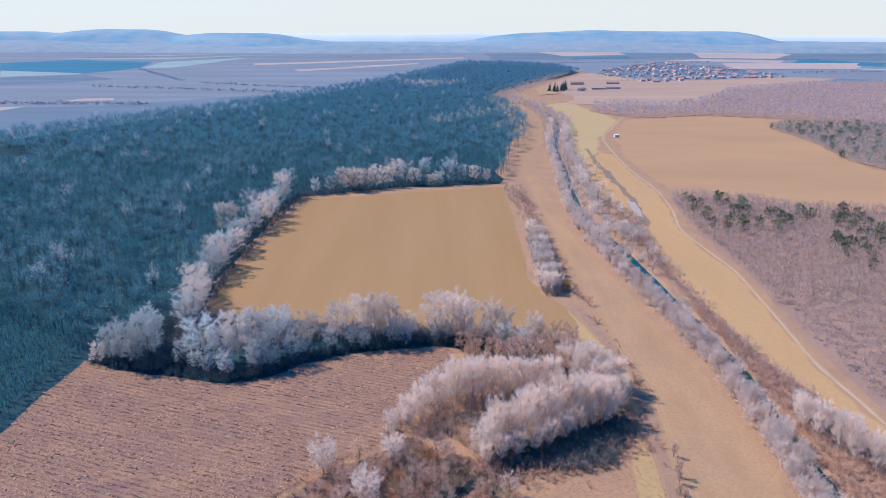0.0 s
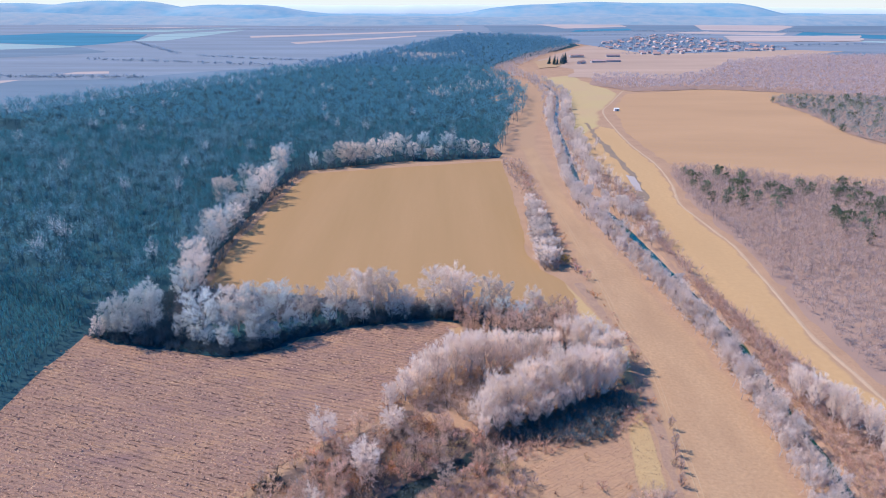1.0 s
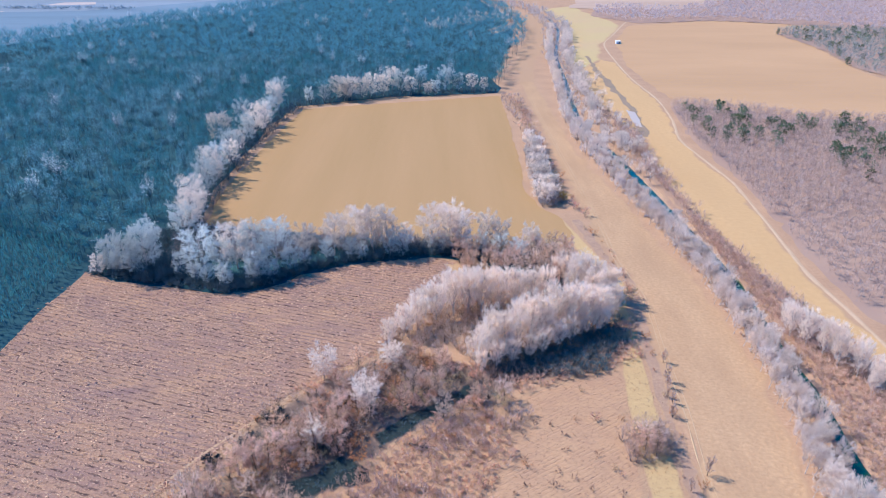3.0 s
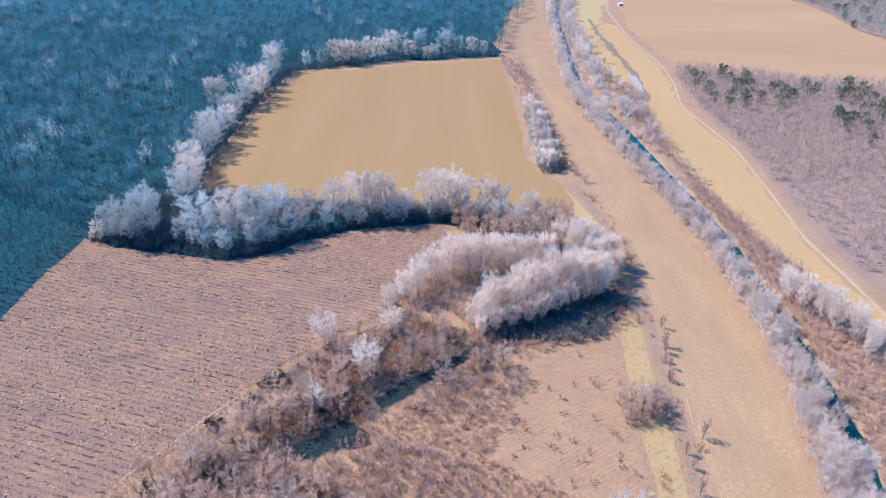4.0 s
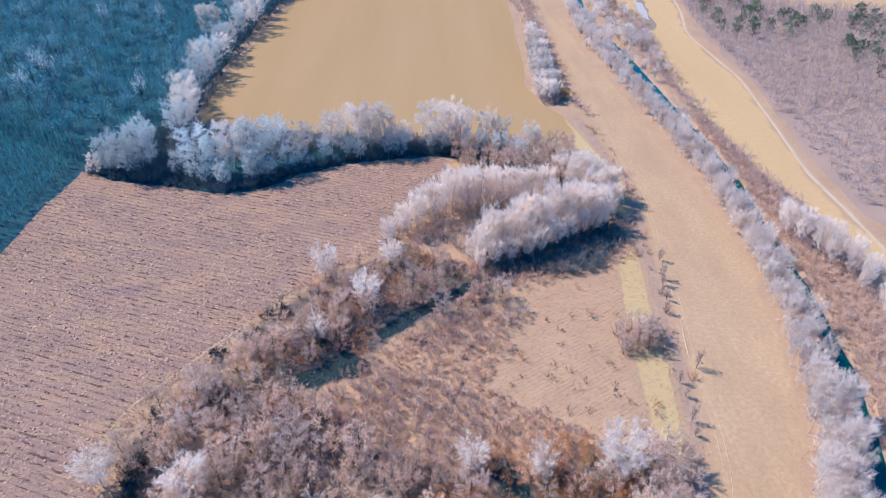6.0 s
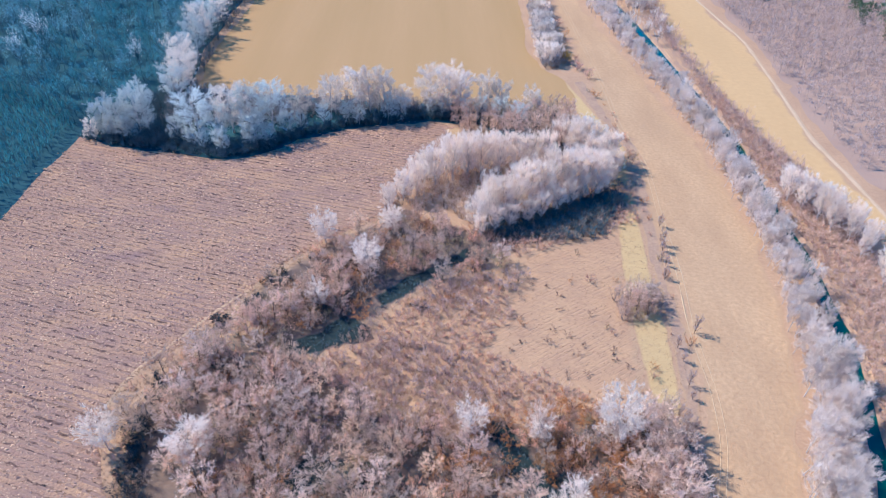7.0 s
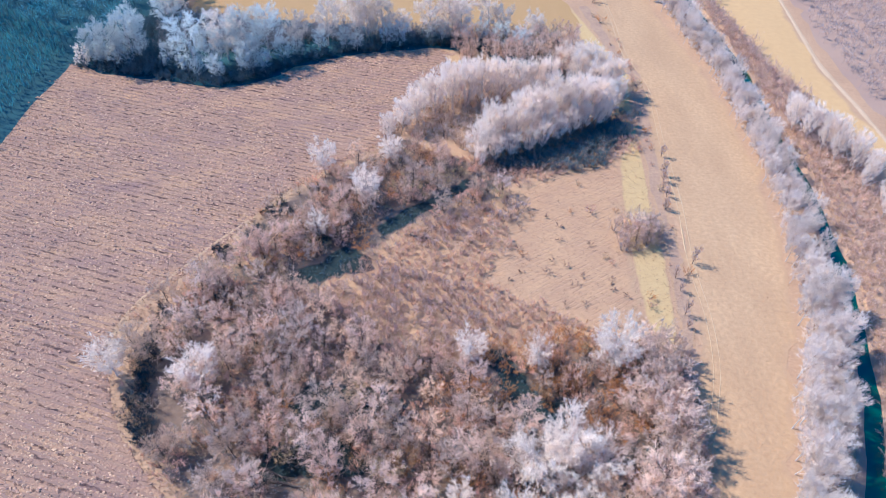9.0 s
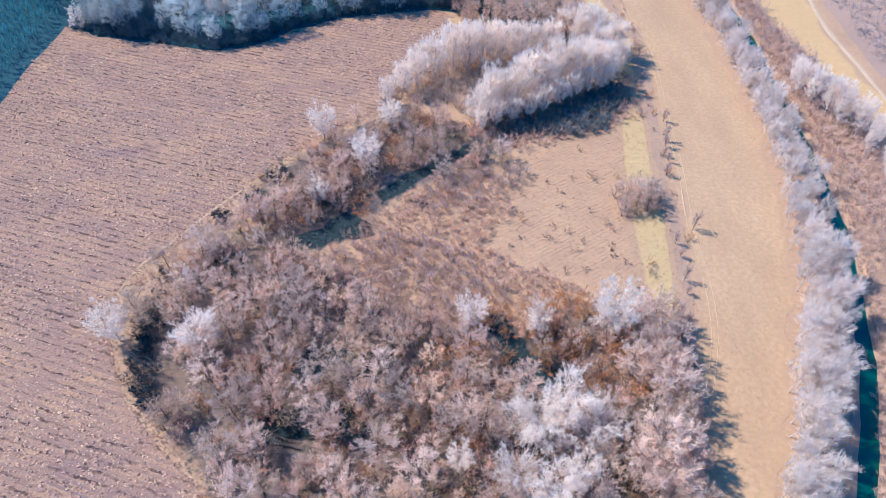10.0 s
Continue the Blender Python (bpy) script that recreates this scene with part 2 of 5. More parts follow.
BANK_SOIL = surface("bank_soil", [(0.34, 0.22, 0.16), (0.27, 0.175, 0.135), (0.38, 0.245, 0.155)], 0.08, 0.8, relief=0.3)
OCHRE = surface("ochre_twigs", [(0.52, 0.36, 0.10), (0.42, 0.28, 0.09), (0.34, 0.22, 0.08)], 0.2, 1.0, relief=0, per_island=0.25)
BANK_TWIG = surface("bank_twigs", [(0.66, 0.45, 0.37), (0.55, 0.41, 0.37), (0.54, 0.36, 0.27)], 0.1, 0.5, relief=0, per_island=0.2, thin=0.3)
MAUVE_BRUSH = surface("mauve_brush", [(0.62, 0.45, 0.40), (0.50, 0.37, 0.35), (0.42, 0.29, 0.27)], 0.15, 0.8, relief=0, per_island=0.25)
OCHRE_BRUSH = surface("ochre_brush", [(0.62, 0.47, 0.25), (0.52, 0.40, 0.24), (0.50, 0.34, 0.2)], 0.2, 1.0, relief=0, per_island=0.25, thin=0.3)
RUST_BRUSH = surface("rust_brush", [(0.72, 0.34, 0.13), (0.60, 0.28, 0.12), (0.46, 0.22, 0.11)], 0.2, 1.0, relief=0, per_island=0.2, thin=0.35)
RUSSET_DARK = surface("dark_thorn", [(0.26, 0.16, 0.13), (0.19, 0.12, 0.10), (0.32, 0.21, 0.16)], 0.2, 1.0, relief=0, per_island=0.3)
HEDGE_TWIG = surface("hedge_twigs", [(0.36, 0.33, 0.34), (0.25, 0.25, 0.27), (0.40, 0.33, 0.31)], 0.1, 0.5, relief=0, per_island=0.15, thin=0.25)
# Dark undergrowth twigs, with the teal shade below the crowns in their colour.
DUSK_TWIG = surface("shaded_hedge_twigs", [(0.11, 0.17, 0.20), (0.065, 0.115, 0.14), (0.17, 0.185, 0.20)], 0.1, 0.5, relief=0, per_island=0.15, thin=0.15)
# Near-black leaves of bushes added in place of shade in the thicket.
SHADE_LEAF = surface("shade_leaves", [(0.027, 0.065, 0.087), (0.045, 0.075, 0.093), (0.03, 0.046, 0.06)], 0.2, 1.0, relief=0, per_island=0.4)
# Forest twigs turn bluer and paler with distance, haze put into their colour.
MID_FOREST_TWIG = surface("mid_forest_twigs", [(0.102, 0.273, 0.338), (0.178, 0.37, 0.441), (0.132, 0.308, 0.369)], 0.07, 0.2, relief=0, per_island=0.15, thin=0.4)
FAR_FOREST_TWIG = surface("far_forest_twigs", [(0.14, 0.29, 0.39), (0.19, 0.37, 0.46), (0.16, 0.32, 0.42)], 0.02, 0.05, relief=0, per_island=0.25, thin=0.4)
PALE_FOREST_TWIG = surface("pale_forest_twigs", [(0.74, 0.76, 0.76), (0.64, 0.69, 0.71), (0.66, 0.66, 0.66)], 0.1, 0.5, relief=0, per_island=0.1, thin=0.4)
# Hedgerow twigs carry the blue-grey of far haze in their colour.
HEDGEROW_TWIG = surface("hedgerow_twigs", [(0.30, 0.38, 0.46), (0.25, 0.33, 0.42), (0.32, 0.37, 0.42)], 0.02, 0.05, relief=0, per_island=0.15, thin=0.45)
WATER = plain("river_water", (0.004, 0.06, 0.045), 0.22)
PUDDLE = plain("puddle_water", (0.44, 0.36, 0.31), 0.5)
PLASTER = surface("plaster", [(0.66, 0.60, 0.58), (0.56, 0.50, 0.49)], 0.02, 0.5, relief=0, per_object=0.15)
ROOF_TILE = surface("roof_tile", [(0.60, 0.36, 0.28), (0.50, 0.36, 0.33), (0.46, 0.30, 0.26)], 0.02, 0.5, relief=0, per_object=0.25)
WHITE_PAINT = surface("white_paint", [(0.80, 0.79, 0.77), (0.72, 0.70, 0.68)], 0.5, 2.0, relief=0)


# ---- helpers for building ----
from mathutils.geometry import delaunay_2d_cdt


def rise(y):
    """Height of the plain, which climbs slowly towards the hills."""
    return 73.0 * (max(0.0, y - 1100.0) / 3700.0) ** 2


def rise_array(y):
    k = np.maximum(1100.0, np.floor(y / 100.0) * 100.0)
    a, b = 73.0 * ((k - 1100) / 3700) ** 2, 73.0 * ((k - 1000) / 3700) ** 2
    return np.where(y <= 1100, 0.0, a + (b - a) * (y - k) / 100.0)


def mesh_of(name, verts, faces, *mats, slots=None):
    me = bpy.data.meshes.new(name)
    me.from_pydata(verts, [], faces)
    for m in mats:
        me.materials.append(m)
    if slots is not None:
        me.polygons.foreach_set("material_index", slots)
    me.update()
    return me


def tri_mesh(name, tris, *mats, slots=None):
    """A mesh from an array of loose triangles, n x 3 x 3."""
    n = len(tris)
    me = bpy.data.meshes.new(name)
    me.vertices.add(3 * n)
    me.vertices.foreach_set("co", np.ascontiguousarray(tris, dtype=np.float32).ravel())
    me.loops.add(3 * n)
    me.loops.foreach_set("vertex_index", np.arange(3 * n, dtype=np.int32))
    me.polygons.add(n)
    me.polygons.foreach_set("loop_start", np.arange(0, 3 * n, 3, dtype=np.int32))
    for m in mats:
        me.materials.append(m)
    if slots is not None:
        me.polygons.foreach_set("material_index", np.asarray(slots, dtype=np.int32))
    me.update(calc_edges=True)
    return me


def thing(name, label, category, group="", at=(0, 0, 0)):
    ob = tagged(new(name), label, category, group)
    ob.location = at
    return ob


def part(name, data, parent, label=""):
    ob = new(name, data)
    ob.parent = parent
    return tagged(ob, label)


def inside(poly, pts):
    """Which of the points lie in the polygon."""
    x, y = pts[:, 0], pts[:, 1]
    hit = np.zeros(len(pts), bool)
    for (x0, y0), (x1, y1) in zip(poly, poly[1:] + poly[:1]):
        if y0 == y1:
            continue
        cross = ((y0 > y) != (y1 > y)) & (x < (x1 - x0) * (y - y0) / (y1 - y0) + x0)
        hit ^= cross
    return hit


def scatter(poly, gap, seed, jitter=0.85, keep=1.0):
    """Points about gap metres apart, unevenly, in a polygon."""
    rng = np.random.default_rng(seed)
    a = np.array(poly, float)
    xs, ys = np.arange(a[:, 0].min(), a[:, 0].max() + gap, gap), np.arange(a[:, 1].min(), a[:, 1].max() + gap, gap)
    g = np.stack(np.meshgrid(xs, ys), -1).reshape(-1, 2)
    g = g + rng.uniform(-0.5, 0.5, g.shape) * gap * 2 * jitter * 0.6
    g = g[rng.random(len(g)) < keep]
    return g[inside(list(map(tuple, poly)), g)]


def smooth_line(points, step=4.0):
    """Points every few metres along a smooth curve through the given ones."""
    p = np.array(points, float)
    p = np.vstack([2 * p[0] - p[1], p, 2 * p[-1] - p[-2]])
    out = []
    for i in range(1, len(p) - 2):
        n = max(2, int(np.linalg.norm(p[i + 1] - p[i]) / step))
        for k in range(n):
            u = k / n
            out.append(0.5 * (2 * p[i] + (p[i + 1] - p[i - 1]) * u + (2 * p[i - 1] - 5 * p[i] + 4 * p[i + 1] - p[i + 2]) * u * u
                              + (3 * p[i] - p[i - 1] - 3 * p[i + 1] + p[i + 2]) * u ** 3))
    out.append(p[-2])
    return np.array(out)


def ragged(poly, step=5.0, amp=0.6, seed=0):
    rng = np.random.default_rng(seed)
    out = []
    for a, b in zip(poly, poly[1:] + poly[:1]):
        a, b = np.array(a, float), np.array(b, float)
        n = max(1, int(np.linalg.norm(b - a) / step))
        for k in range(n):
            out.append(a + (b - a) * k / n + rng.normal(0, amp, 2))
    return out


def rim_distance(rim, pts):
    """How far each point lies from the polygon's edge."""
    best = np.full(len(pts), 1e9)
    for a, b in zip(rim, rim[1:] + rim[:1]):
        a, b = np.array(a, float), np.array(b, float)
        d = b - a
        u = np.clip(((pts - a) @ d) / max(1e-9, d @ d), 0, 1)
        best = np.minimum(best, np.linalg.norm(pts - (a + u[:, None] * d), axis=1))
    return best


def sheet(name, poly, lift, material, label, category="field", step=5.0, amp=0.5, fade=0.0):
    """A patch of ground cover, laid on the plain. fade: metres over which it gives way to the ground round it."""
    rim = [tuple(p) for p in ragged(poly, step, amp, seed=len(name))]
    flat = [Vector(p) for p in rim]
    if fade:
        inner = scatter(rim, fade * 0.7, 3)
        inner = inner[rim_distance(rim, inner) > 0.25 * fade]
        flat += [Vector(p) for p in inner]
    verts, _, faces, *_ = delaunay_2d_cdt(flat, [], [list(range(len(rim)))], 1, 1e-4)
    bm = bmesh.new()
    core = bm.verts.layers.float.new("core")
    made = [bm.verts.new((v.x, v.y, 0)) for v in verts]
    for f in faces:
        bm.faces.new([made[k] for k in f])
    if fade:
        for v, d in zip(made, rim_distance(rim, np.array([(v.x, v.y) for v in verts]))):
            v[core] = min(1.0, d / fade)
    bmesh.ops.triangulate(bm, faces=[f for f in bm.faces if len(f.verts) > 3])
    top = max(p[1] for p in poly)
    y = 1100.0
    while y < top:
        bmesh.ops.bisect_plane(bm, geom=bm.verts[:] + bm.edges[:] + bm.faces[:], plane_co=(0, y, 0), plane_no=(0, 1, 0))
        y += 100.0
    heights = rise_array(np.array([v.co.y for v in bm.verts]))
    for v, z in zip(bm.verts, heights):
        v.co.z = z + lift * (1 + max(0.0, v.co.y - 800) / 1500)
    bm.normal_update()
    bmesh.ops.reverse_faces(bm, faces=[f for f in bm.faces if f.normal.z < 0])
    me = bpy.data.meshes.new(name)
    bm.to_mesh(me)
    bm.free()
    me.materials.append(material)
    return tagged(new(name, me), label, category, kind="structure")


def ribbon(name, line, width, lift, material, label, category, wobble=0.15, seed=1, flat=False):
    """A strip along a line, slightly crowned, its edges let into the ground."""
    rng = np.random.default_rng(seed)
    p = smooth_line(line, 2.0)
    d = np.gradient(p, axis=0)
    d /= np.linalg.norm(d, axis=1)[:, None]
    side = np.stack([-d[:, 1], d[:, 0]], 1)
    n = len(p)
    ease = np.stack([np.convolve(rng.normal(0, wobble, n + 4), np.ones(5) / 2.2, "valid") for _ in (0, 1)], 1)
    w = width / 2 * np.clip(1 + ease, 0.3, 2.0)
    z = rise_array(p[:, 1])
    edge = lift if flat else -0.02
    left, right = p + side * w[:, :1] * (1 if flat else 1.25), p - side * w[:, 1:] * (1 if flat else 1.25)
    verts = [(*left[i], z[i] + edge) for i in range(n)] + [(*p[i], z[i] + lift) for i in range(n)] + [(*right[i], z[i] + edge) for i in range(n)]
    faces = [(k * n + i, k * n + n + i, k * n + n + i + 1, k * n + i + 1) for k in (0, 1) for i in range(n - 1)]
    return tagged(new(name, mesh_of(name, verts, faces, material)), label, category, kind="structure")


class Wood:
    """Collects tapered limbs and single twigs of one tree."""
    def __init__(self):
        self.tris = []

    def limb(self, pts, radii, sides=5):
        rings = []
        for i, (p, r) in enumerate(zip(pts, radii)):
            d = np.array(pts[min(i + 1, len(pts) - 1)]) - np.array(pts[max(i - 1, 0)])
            d = d / (np.linalg.norm(d) + 1e-9)
            u = np.cross(d, (0.3, 1, 0.2))
            u /= np.linalg.norm(u)
            v = np.cross(d, u)
            rings.append([np.array(p) + r * (math.cos(a) * u + math.sin(a) * v) for a in np.linspace(0, 2 * math.pi, sides, endpoint=False)])
        for a, b in zip(rings, rings[1:]):
            for k in range(sides):
                j = (k + 1) % sides
                self.tris += [(a[k], a[j], b[j]), (a[k], b[j], b[k])]

    def twig(self, p, d, length, width, rng):
        s = np.cross(d, np.array([-0.75, 0.1, 0.65]) * 1.3 + rng.normal(0, 0.55, 3))
        s = s / (np.linalg.norm(s) + 1e-9) * width / 2
        self.tris.append((p - s, p + s, p + d * length))


def unit(v):
    return v / (np.linalg.norm(v) + 1e-9)


def blades(start, way, length, width, rng):
    """Thin tapering twigs as single triangles, turned broadly towards the light."""
    side = np.cross(way, np.array([-0.62, 0.1, 0.74]) + rng.normal(0, 0.5, way.shape))
    side *= (0.5 * width / (np.linalg.norm(side, axis=-1) + 1e-9))[..., None]
    return np.stack([start - side, start + side, start + way * length[..., None]], -2).reshape(-1, 3, 3)


def norm(v):
    return v / (np.linalg.norm(v, axis=-1, keepdims=True) + 1e-9)


def bare_tree(seed, height, spread, base=0.2, limbs=16, subs=6, twigs=8, sprigs=2, twig_len=1.3, twig_w=0.045, upright=0.75, stems=1, thick=0.016, belly=0.45, top=0.9, fan=0.75):
    """Triangles of a leafless tree: trunk with limbs; boughs that fan out from the limbs, with twigs on the boughs and sprigs on the twigs."""
    rng = np.random.default_rng(seed)
    trunk, fine = Wood(), []
    each = max(4, limbs // stems)
    for s in range(stems):
        lean = rng.normal(0, 0.04 if stems == 1 else 0.2, 2)
        peak = np.array([lean[0] * height, lean[1] * height, height * (0.84 if stems == 1 else rng.uniform(0.6, 0.85))])
        root = np.array([0, 0, -0.3]) + np.append(rng.normal(0, 0.25, 2) * (stems > 1), 0)
        ks = np.linspace(0, 1, 6)
        axis = [root + (peak - root) * k + np.append(rng.normal(0, 0.02 * height * k, 2), 0) * (k < 1) for k in ks]
        r0 = height * thick / math.sqrt(stems)
        trunk.limb(axis, [r0 * (1.25 if k == 0 else 1 - 0.88 * k) for k in ks], 6)
        turn = rng.uniform(0, 6.28)
        for i in range(each):
            k = base + (top - base) * (i + rng.random()) / each
            q = k * 5
            j = min(int(q), 4)
            p = axis[j] + (axis[j + 1] - axis[j]) * (q - j)
            ang = turn + i * 2.4 + rng.normal(0, 0.35) if stems == 1 else math.atan2(lean[1], lean[0]) + rng.normal(0, 1.3)
            reach = spread * max(0.3, 1 - (abs(k - belly) / (1.06 - belly)) ** 2) ** 0.5 * rng.uniform(0.65, 1.1)
            out = np.array([math.cos(ang), math.sin(ang), 0])
            tip = p + out * reach + np.array([0, 0, min(upright * reach * rng.uniform(0.75, 1.4), height * rng.uniform(0.95, 1.04) - p[2])])
            mid = (p + tip) / 2 + (out - np.array([0, 0, 0.6])) * reach * 0.05 + rng.normal(0, 0.04, 3) * reach
            rb = max(0.03, r0 * (1 - 0.8 * k) * 0.42)
            trunk.limb([p, mid, tip], [rb, rb * 0.65, 0.015], 4)
            # boughs
            f = rng.uniform(0.28, 1.0, subs)
            f[0] = 1.0
            a = np.where(f[:, None] < 0.5, p + (mid - p) * (2 * f[:, None]), mid + (tip - mid) * (2 * f[:, None] - 1))
            d = norm(norm(tip - p) * 0.9 + rng.normal(0, 0.62, (subs, 3)) + np.array([0, 0, 0.45 * upright]))
            ln = (0.35 * spread + 0.25 * reach) * rng.uniform(0.5, 1.0, subs) * (1.25 - 0.55 * f)
            fine.append(blades(a, d, ln * 1.1, np.full(subs, 0.03 + 0.3 * rb), rng))
            # twigs
            g = rng.uniform(0.12, 1.0, (subs, twigs))
            ta = a[:, None] + d[:, None] * (ln[:, None] * g)[..., None]
            td = norm(d[:, None] + rng.normal(0, fan, (subs, twigs, 3)) + np.array([0, 0, 0.3 * upright]))
            tl = twig_len * rng.uniform(0.55, 1.25, (subs, twigs)) * (1.15 - 0.4 * g)
            fine.append(blades(ta, td, tl, twig_w * rng.uniform(0.7, 1.3, (subs, twigs)), rng))
            # sprigs
            if sprigs:
                g = rng.uniform(0.2, 0.95, (subs, twigs, sprigs))
                sa = ta[:, :, None] + td[:, :, None] * (tl[..., None] * g)[..., None]
                sd = norm(td[:, :, None] + rng.normal(0, fan, (subs, twigs, sprigs, 3)) + np.array([0, 0, 0.2 * upright]))
                fine.append(blades(sa, sd, 0.55 * twig_len * rng.uniform(0.5, 1.2, g.shape), 0.75 * twig_w * rng.uniform(0.7, 1.3, g.shape), rng))
    return np.array(trunk.tris), np.concatenate(fine)


def tree_kind(name, count, seed, label, category, group, bark, twig, **shape):
    """A few different trees of one kind, each a thing with trunk and crown, parked below as patterns."""
    made = []
    for i in range(count):
        t, c = bare_tree(seed + i, **shape)
        ob = thing(name, label, category, group)
        part("trunk", tri_mesh("trunk", t, bark), ob)
        part("crown", tri_mesh("crown", c, twig), ob)
        made.append([ob, shape["height"], False])
    return made


def plant(kind, spots, seed, low=0.85, high=1.15, lean=0.0):
    """Stands trees of a kind at the spots (x, y) or (x, y, height)."""
    rng = np.random.default_rng(seed)
    for s in spots:
        k = kind[rng.integers(len(kind))]
        scale = (s[2] / k[1]) if len(s) > 2 else rng.uniform(low, high)
        wide = scale * rng.uniform(0.9, 1.12)
        m = Matrix.LocRotScale((s[0], s[1], float(rise_array(np.array([s[1]]))[0])), Euler((rng.normal(0, 0.04), rng.normal(0, 0.04), rng.uniform(0, 6.28))), (wide, wide, scale))
        if lean:
            m = Matrix.Translation(m.translation) @ Matrix.Rotation(lean * rng.uniform(0.4, 1.5), 4, "Y") @ Matrix.Translation(-m.translation) @ m
        if not k[2]:
            k[0].matrix_basis = m
            k[2] = True
        else:
            copy_thing(k[0], Matrix.Identity(4)).matrix_basis = m


def woods(name, pts, heights, radius, count, length, width, twig, bark, seed, label, category="forest", base=0.35, dome=1.0, up=0.3, trunk_w=0.009, boughs=None):
    """A far wood or scrub: many bare crowns, each of boughs that fan out from the stem with loose twigs on them, joined."""
    rng = np.random.default_rng(seed)
    n = len(pts)
    m = boughs or max(4, count // 13)
    per = max(1, count // m)
    h = rng.uniform(heights[0], heights[1], n)
    r = radius * h / ((heights[0] + heights[1]) / 2) * rng.uniform(0.75, 1.25, n)
    ground = rise_array(pts[:, 1])
    centre = np.stack([pts[:, 0], pts[:, 1], ground + h * (base + (1 - base) * 0.42)], 1)
    d = rng.normal(size=(n, m, 3))
    d[..., 2] = np.abs(d[..., 2]) * dome - 0.3
    d = norm(d)
    ell = np.stack([r, r, h * (1 - base) * 0.55], 1)[:, None, :]
    tip = centre[:, None, :] + d * ell * rng.uniform(0.5, 0.95, (n, m, 1))
    foot = np.stack([pts[:, 0], pts[:, 1], ground - 0.2], 1)
    fork = foot[:, None, :] + (tip - foot[:, None, :]) * np.array([0.12, 0.12, 0.0]) + np.stack([0 * h, 0 * h, 0.2 + h * base], 1)[:, None, :] * rng.uniform(0.7, 1.1, (n, m, 1))
    way = tip - fork
    f = rng.uniform(0.35, 1.0, (n, m, per, 1)) ** 0.8
    a = fork[:, :, None] + way[:, :, None] * f + rng.normal(0, 0.10, (n, m, per, 3)) * ell[:, :, None]
    turn = norm(norm(way)[:, :, None] * 0.7 + d[:, :, None] * 0.5 + rng.normal(0, 0.42, a.shape) + np.array([0, 0, up]))
    tw = blades(a, turn, length * rng.uniform(0.6, 1.3, a.shape[:3]), width * rng.uniform(0.6, 1.3, a.shape[:3]), rng)
    bough = blades(fork, norm(way), np.linalg.norm(way, axis=-1), np.repeat(h[:, None] * trunk_w * 0.8 + 0.02, m, 1), rng)
    peak = centre + np.stack([rng.normal(0, 0.1, n) * r, rng.normal(0, 0.1, n) * r, h * 0.15], 1)
    ring = [np.stack([np.cos(q) * h * trunk_w, np.sin(q) * h * trunk_w, 0 * h], 1) for q in (0.3, 2.4, 4.5)]
    tr = np.concatenate([np.stack([foot + ring[i], foot + ring[(i + 1) % 3], peak], 1) for i in range(3)])
    tris = np.concatenate([tw, bough, tr])
    slots = np.concatenate([np.zeros(len(tw), np.int32), np.ones(len(bough) + len(tr), np.int32)])
    return tagged(new(name, tri_mesh(name, tris, twig, bark, slots=slots)), label, category, kind="stuff")


# ---- the plain ----
RIVER = [(30, -40), (52, 10), (69, 46), (78, 65), (83, 79), (90, 104), (92, 115), (95, 139), (95.5, 158), (97.5, 181), (99, 204), (97, 254), (92, 340),
         (86, 392), (101, 546), (113, 664), (147, 872), (145, 1052), (118, 1150), (112, 1255), (198, 1542), (348, 1963)]
river_line = smooth_line(RIVER, 3.0)


def bank(x, y):
    """How deep the river bed lies below the plain."""
    out = np.zeros(x.shape)
    near = (y < 2100) & (y > -60)
    idx = np.argwhere(near)
    px, py = x[near], y[near]
    best = np.full(px.shape, 1e9)
    for c in river_line:
        best = np.minimum(best, (px - c[0]) ** 2 + (py - c[1]) ** 2)
    d = np.sqrt(best)
    out[near] = -1.9 * np.clip((3.0 - d) / 1.6, 0, 1)
    return out


def ground_sheet():
    xs = np.concatenate([-60 - 4200 * np.linspace(1, 0, 40, endpoint=False) ** 2.2, np.arange(-60, 30, 6), np.arange(30, 160, 1.6), 160 + 4200 * np.linspace(0, 1, 40) ** 2.2])
    ys = np.concatenate([[-4000, -2500, -1400, -800, -400, -200, -100, -60], np.arange(-40, 420, 2.0), np.arange(420, 1100, 6.0), np.arange(1100, 5001, 100.0)])
    gx, gy = np.meshgrid(xs, ys)
    gz = rise_array(gy) + bank(gx, gy)
    nx, ny = len(xs), len(ys)
    verts = np.stack([gx, gy, gz], -1).reshape(-1, 3)
    i = (np.arange(ny - 1)[:, None] * nx + np.arange(nx - 1)[None, :]).ravel()
    faces = np.stack([i, i + 1, i + nx + 1, i + nx], 1)
    me = mesh_of("ground", verts.tolist(), faces.tolist(), DRY_GRASS)
    return tagged(new("ground", me), "flat river plain under dry winter grass", "ground", kind="structure")


ground_sheet()
ribbon("water", RIVER, 3.8, -0.75, WATER, "narrow dark teal river between wooded banks", "river", 0.03, flat=True)



